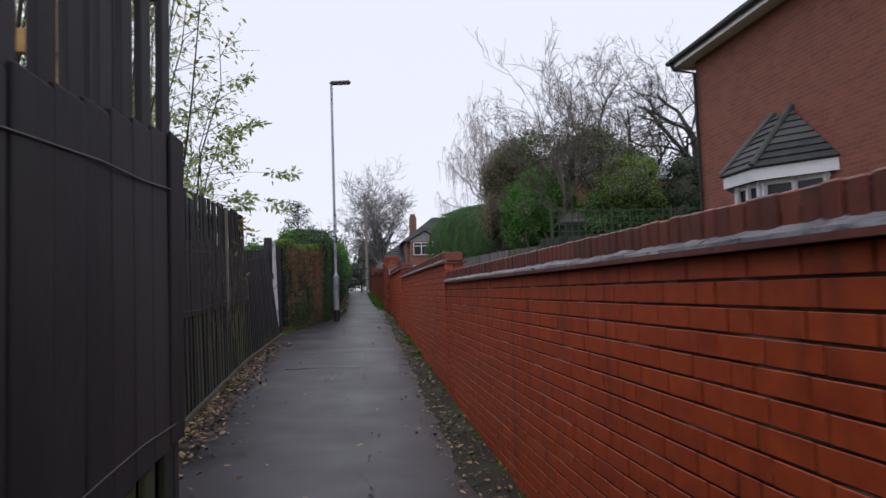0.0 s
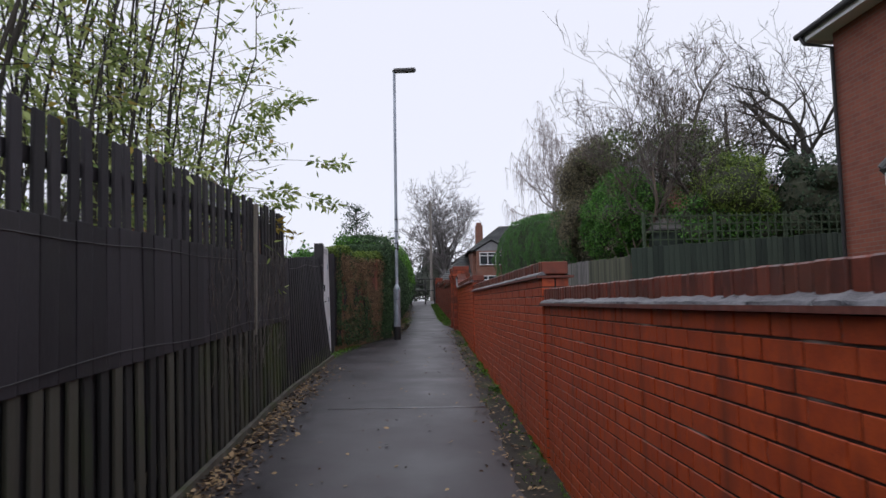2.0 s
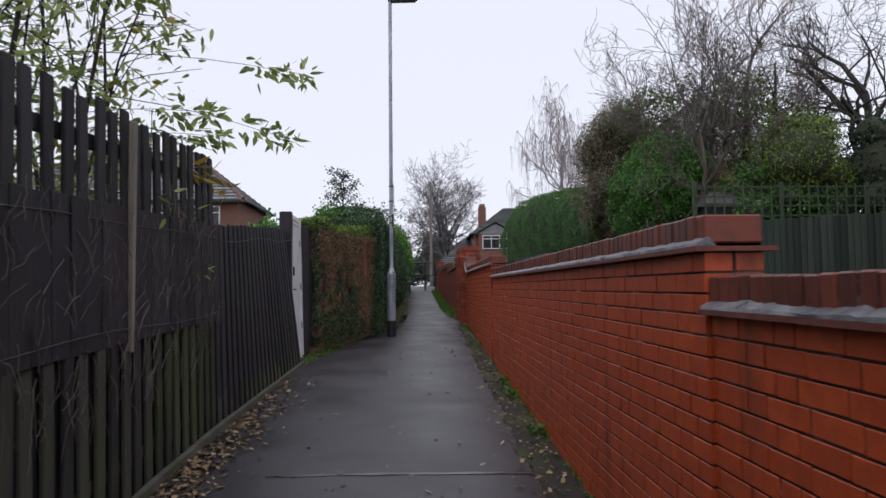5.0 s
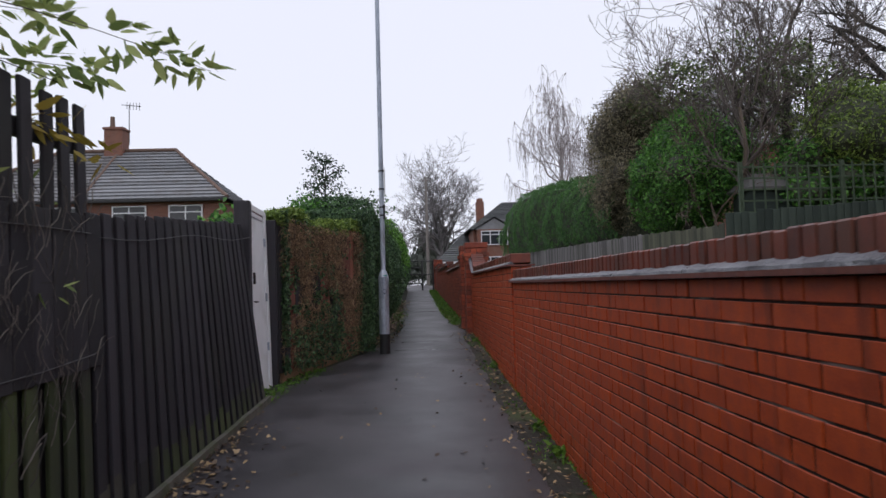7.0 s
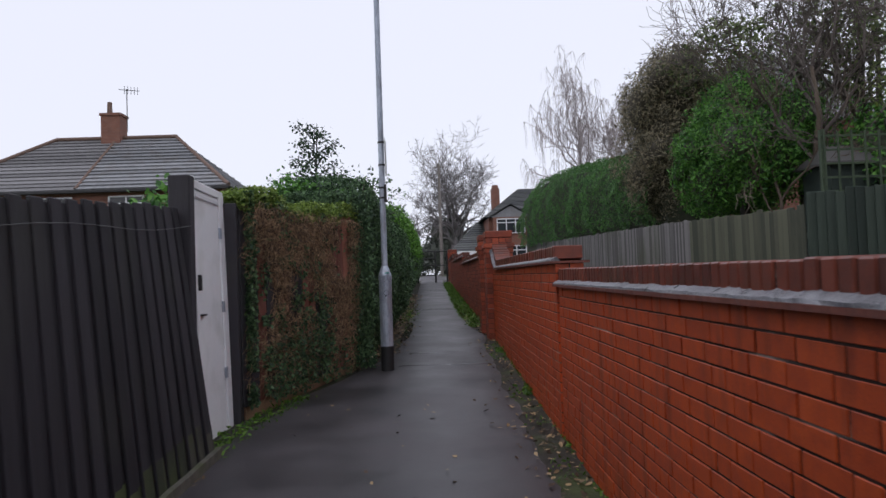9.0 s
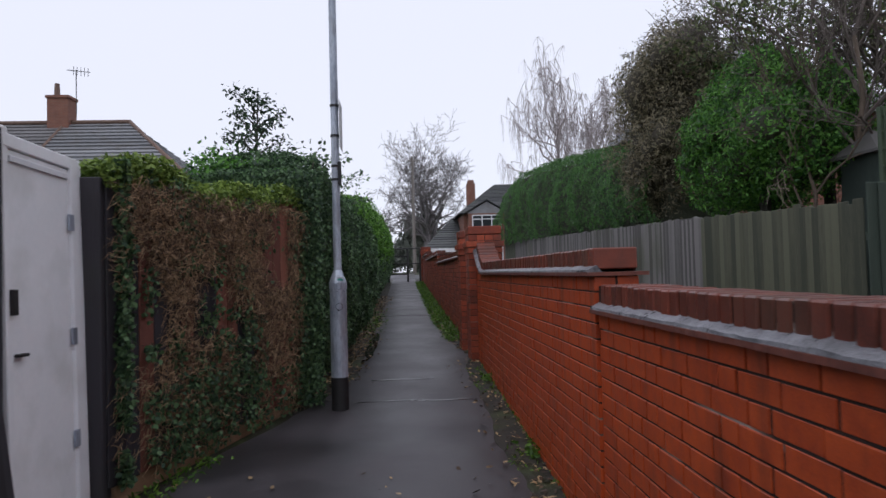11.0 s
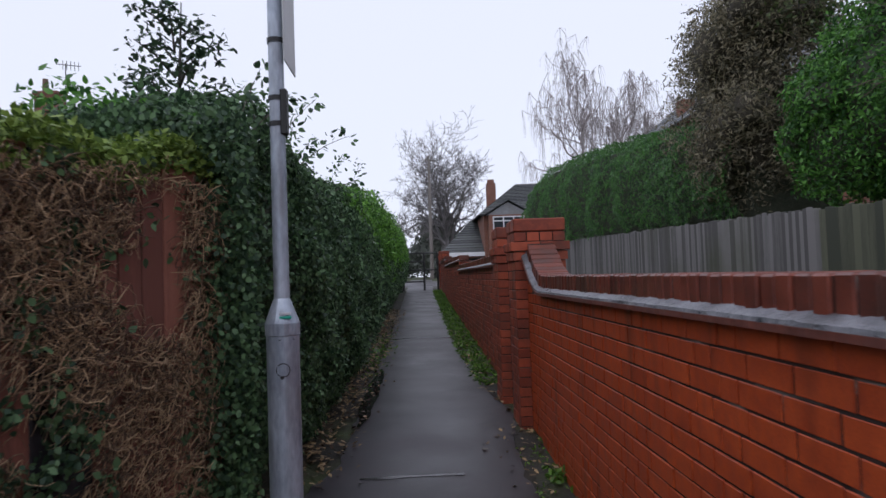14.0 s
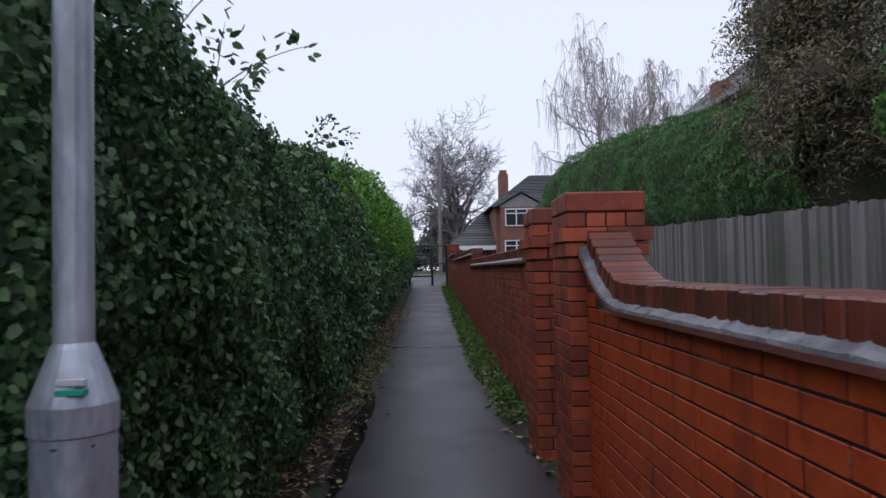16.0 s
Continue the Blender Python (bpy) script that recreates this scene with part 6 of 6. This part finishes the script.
g.box(9.15, 9.6, 36.9, 37.4, 6.7, 7.75)
sub(bh, geo_part("chimney", g, M_FARBRICK))

# haze is put into this pale grey-green; no mist is modelled
M_FARSHRUB = leaf_mat("haze_paled_shrubs", (0.09, 0.105, 0.09), (0.21, 0.23, 0.20))
# telegraph pole and far hedge bank
pole = thing("telegraph_pole", (1.2, 66, 2.0), "grey wooden telegraph pole beyond the gate", "pole")
gg = Geo()
gg.tube([(1.2, 66, 1.8), (1.2, 66, 11.2)], [0.15, 0.11], n=10)
sub(pole, geo_part("shaft", gg, M_POLE))
sub(pole, part("cross_arm", bevel_box(0.8, 1.6, 65.85, 65.93, 10.8, 10.9, 0.01), M_POLE))
foliage_mass("ivy_clad_bank", [(2.0, 76, 4.5, 2.2, 2.0, 2.8), (5.5, 80, 4.0, 4.0, 2.0, 2.4), (-2.0, 84, 3.2, 3.5, 2.0, 1.3)], M_FARSHRUB, "ivy and shrubs at the foot of the far tree, coloured pale for haze", "bush", 7000, 0.3, rng, 0.6, inner=M_FARSHRUB)
foliage_mass("far_shrubs", [(-8, 70, 3.0, 6, 3, 2.0), (-18, 75, 3.0, 8, 3, 2.2)], M_FARSHRUB, "far shrubs beyond the road, coloured pale for haze", "bush", 6000, 0.35, rng, 0.6, inner=M_FARSHRUB)

g = Geo()
for y in (45.5, 46.0, 53.5, 54.0):
    for x in (-80, -20, 0, 20, 80):
        g.v.append((x, y, ground_z(y) + (-0.02 if y in (45.5, 54.0) else 0.045)))
for i in range(3):
    for j in range(4):
        k = i * 5 + j
        g.f.append((k, k + 1, k + 6, k + 5))
tagged(geo_part("road", g, M_ASPHALT), "wet grey road crossing beyond the gate", "road", kind="structure")

# ---- leaf litter, weeds, moss ----
rng = np.random.default_rng(77)


def litter(name, n, fx, fy, material, size, label, aspect=0.5, cat="leaf litter", spread=0.25):
    y = fy(n)
    x = np.array([fx(v) for v in y])
    P = np.stack([x, y, np.array([ground_z(v) + 0.014 for v in y]) + rng.uniform(0, 0.012, n)], 1)
    me = leaf_geo(P, np.tile((0, 0, 1.0), (n, 1)), size, rng, aspect, droop=0, spread=spread, name=name)
    return tagged(put_mesh(name, me, material, kind="stuff"), label, cat)


litter("fallen_leaves", 2600, lambda y: path_left(y) + abs(rng.normal(0, 0.17)), lambda n: 3 + 11.7 * rng.beta(1.6, 2.2, n), M_LITTER, 0.055, "wet yellow and brown leaves along the fence foot")
litter("fallen_leaves", 260, lambda y: rng.uniform(path_left(y), path_right(y)), lambda n: rng.uniform(2, 16, n), M_LITTER, 0.05, "scattered wet leaves on the asphalt")
litter("fallen_leaves", 1500, lambda y: path_right(y) + 0.12 + rng.normal(0, 0.13), lambda n: rng.uniform(2, 20, n), M_LITTER, 0.045, "small damp leaves along the wall foot")
litter("fallen_leaves", 3200, lambda y: path_left(y) - 0.18 + rng.normal(0, 0.13), lambda n: rng.uniform(17.9, 32, n), M_LITTER, 0.05, "brown leaves heaped under the ivy hedge")
litter("fallen_leaves", 300, lambda y: path_right(y) + rng.uniform(-0.05, 0.25), lambda n: rng.uniform(20.3, 27, n), M_LITTER, 0.06, "brown leaves by the pier foot")
litter("low_weeds", 5200, lambda y: rng.uniform(path_right(y) - 0.05, 1.02), lambda n: rng.uniform(21.6, 40, n), M_WEED, 0.07, "strip of grass and weeds along the lower wall", 0.25, "weeds", 1.2)
litter("low_weeds", 1500, lambda y: rng.uniform(path_right(y), 1.0) if noise.noise(Vector((y * 1.4, 2, 0))) > 0.05 else 1.0, lambda n: rng.uniform(2, 19.5, n), M_WEED, 0.03, "moss and tiny weeds along the wall foot", 0.4, "weeds", 1.0)
litter("low_weeds", 500, lambda y: path_left(y) + rng.normal(-0.02, 0.07), lambda n: rng.uniform(14.5, 16.4, n), M_WEED, 0.045, "moss and weeds by the white door", 0.4, "weeds", 1.0)
litter("low_weeds", 380, lambda y: path_left(y) + rng.normal(-0.06, 0.08), lambda n: rng.normal(24.5, 1.2, n), M_WEED, 0.06, "weeds at the hedge foot", 0.3, "weeds", 1.0)
for wy in (10.9, 12.4, 13.1, 16.2, 18.6):
    k = 60
    P = np.stack([0.96 + rng.normal(0, 0.03, k), wy + rng.normal(0, 0.07, k), ground_z(wy) + 0.02 + abs(rng.normal(0, 0.025, k))], 1)
    tagged(put_mesh("weed", leaf_geo(P, np.tile((0, 0, 1.0), (k, 1)), 0.05, rng, 0.45, spread=1.0, name="weed"), M_WEED, kind="stuff"), "small green weed at the wall foot", "weed")

# ---- single bricks of the wall, last ----
for root, me, m in brick_jobs:
    ob = new("coping_brick" if me is ME_COPE else "brick", me)
    ob.parent = root
    ob.matrix_world = m
    ob.matrix_parent_inverse = Matrix.Translation(root.location).inverted()
    ob.matrix_basis = m
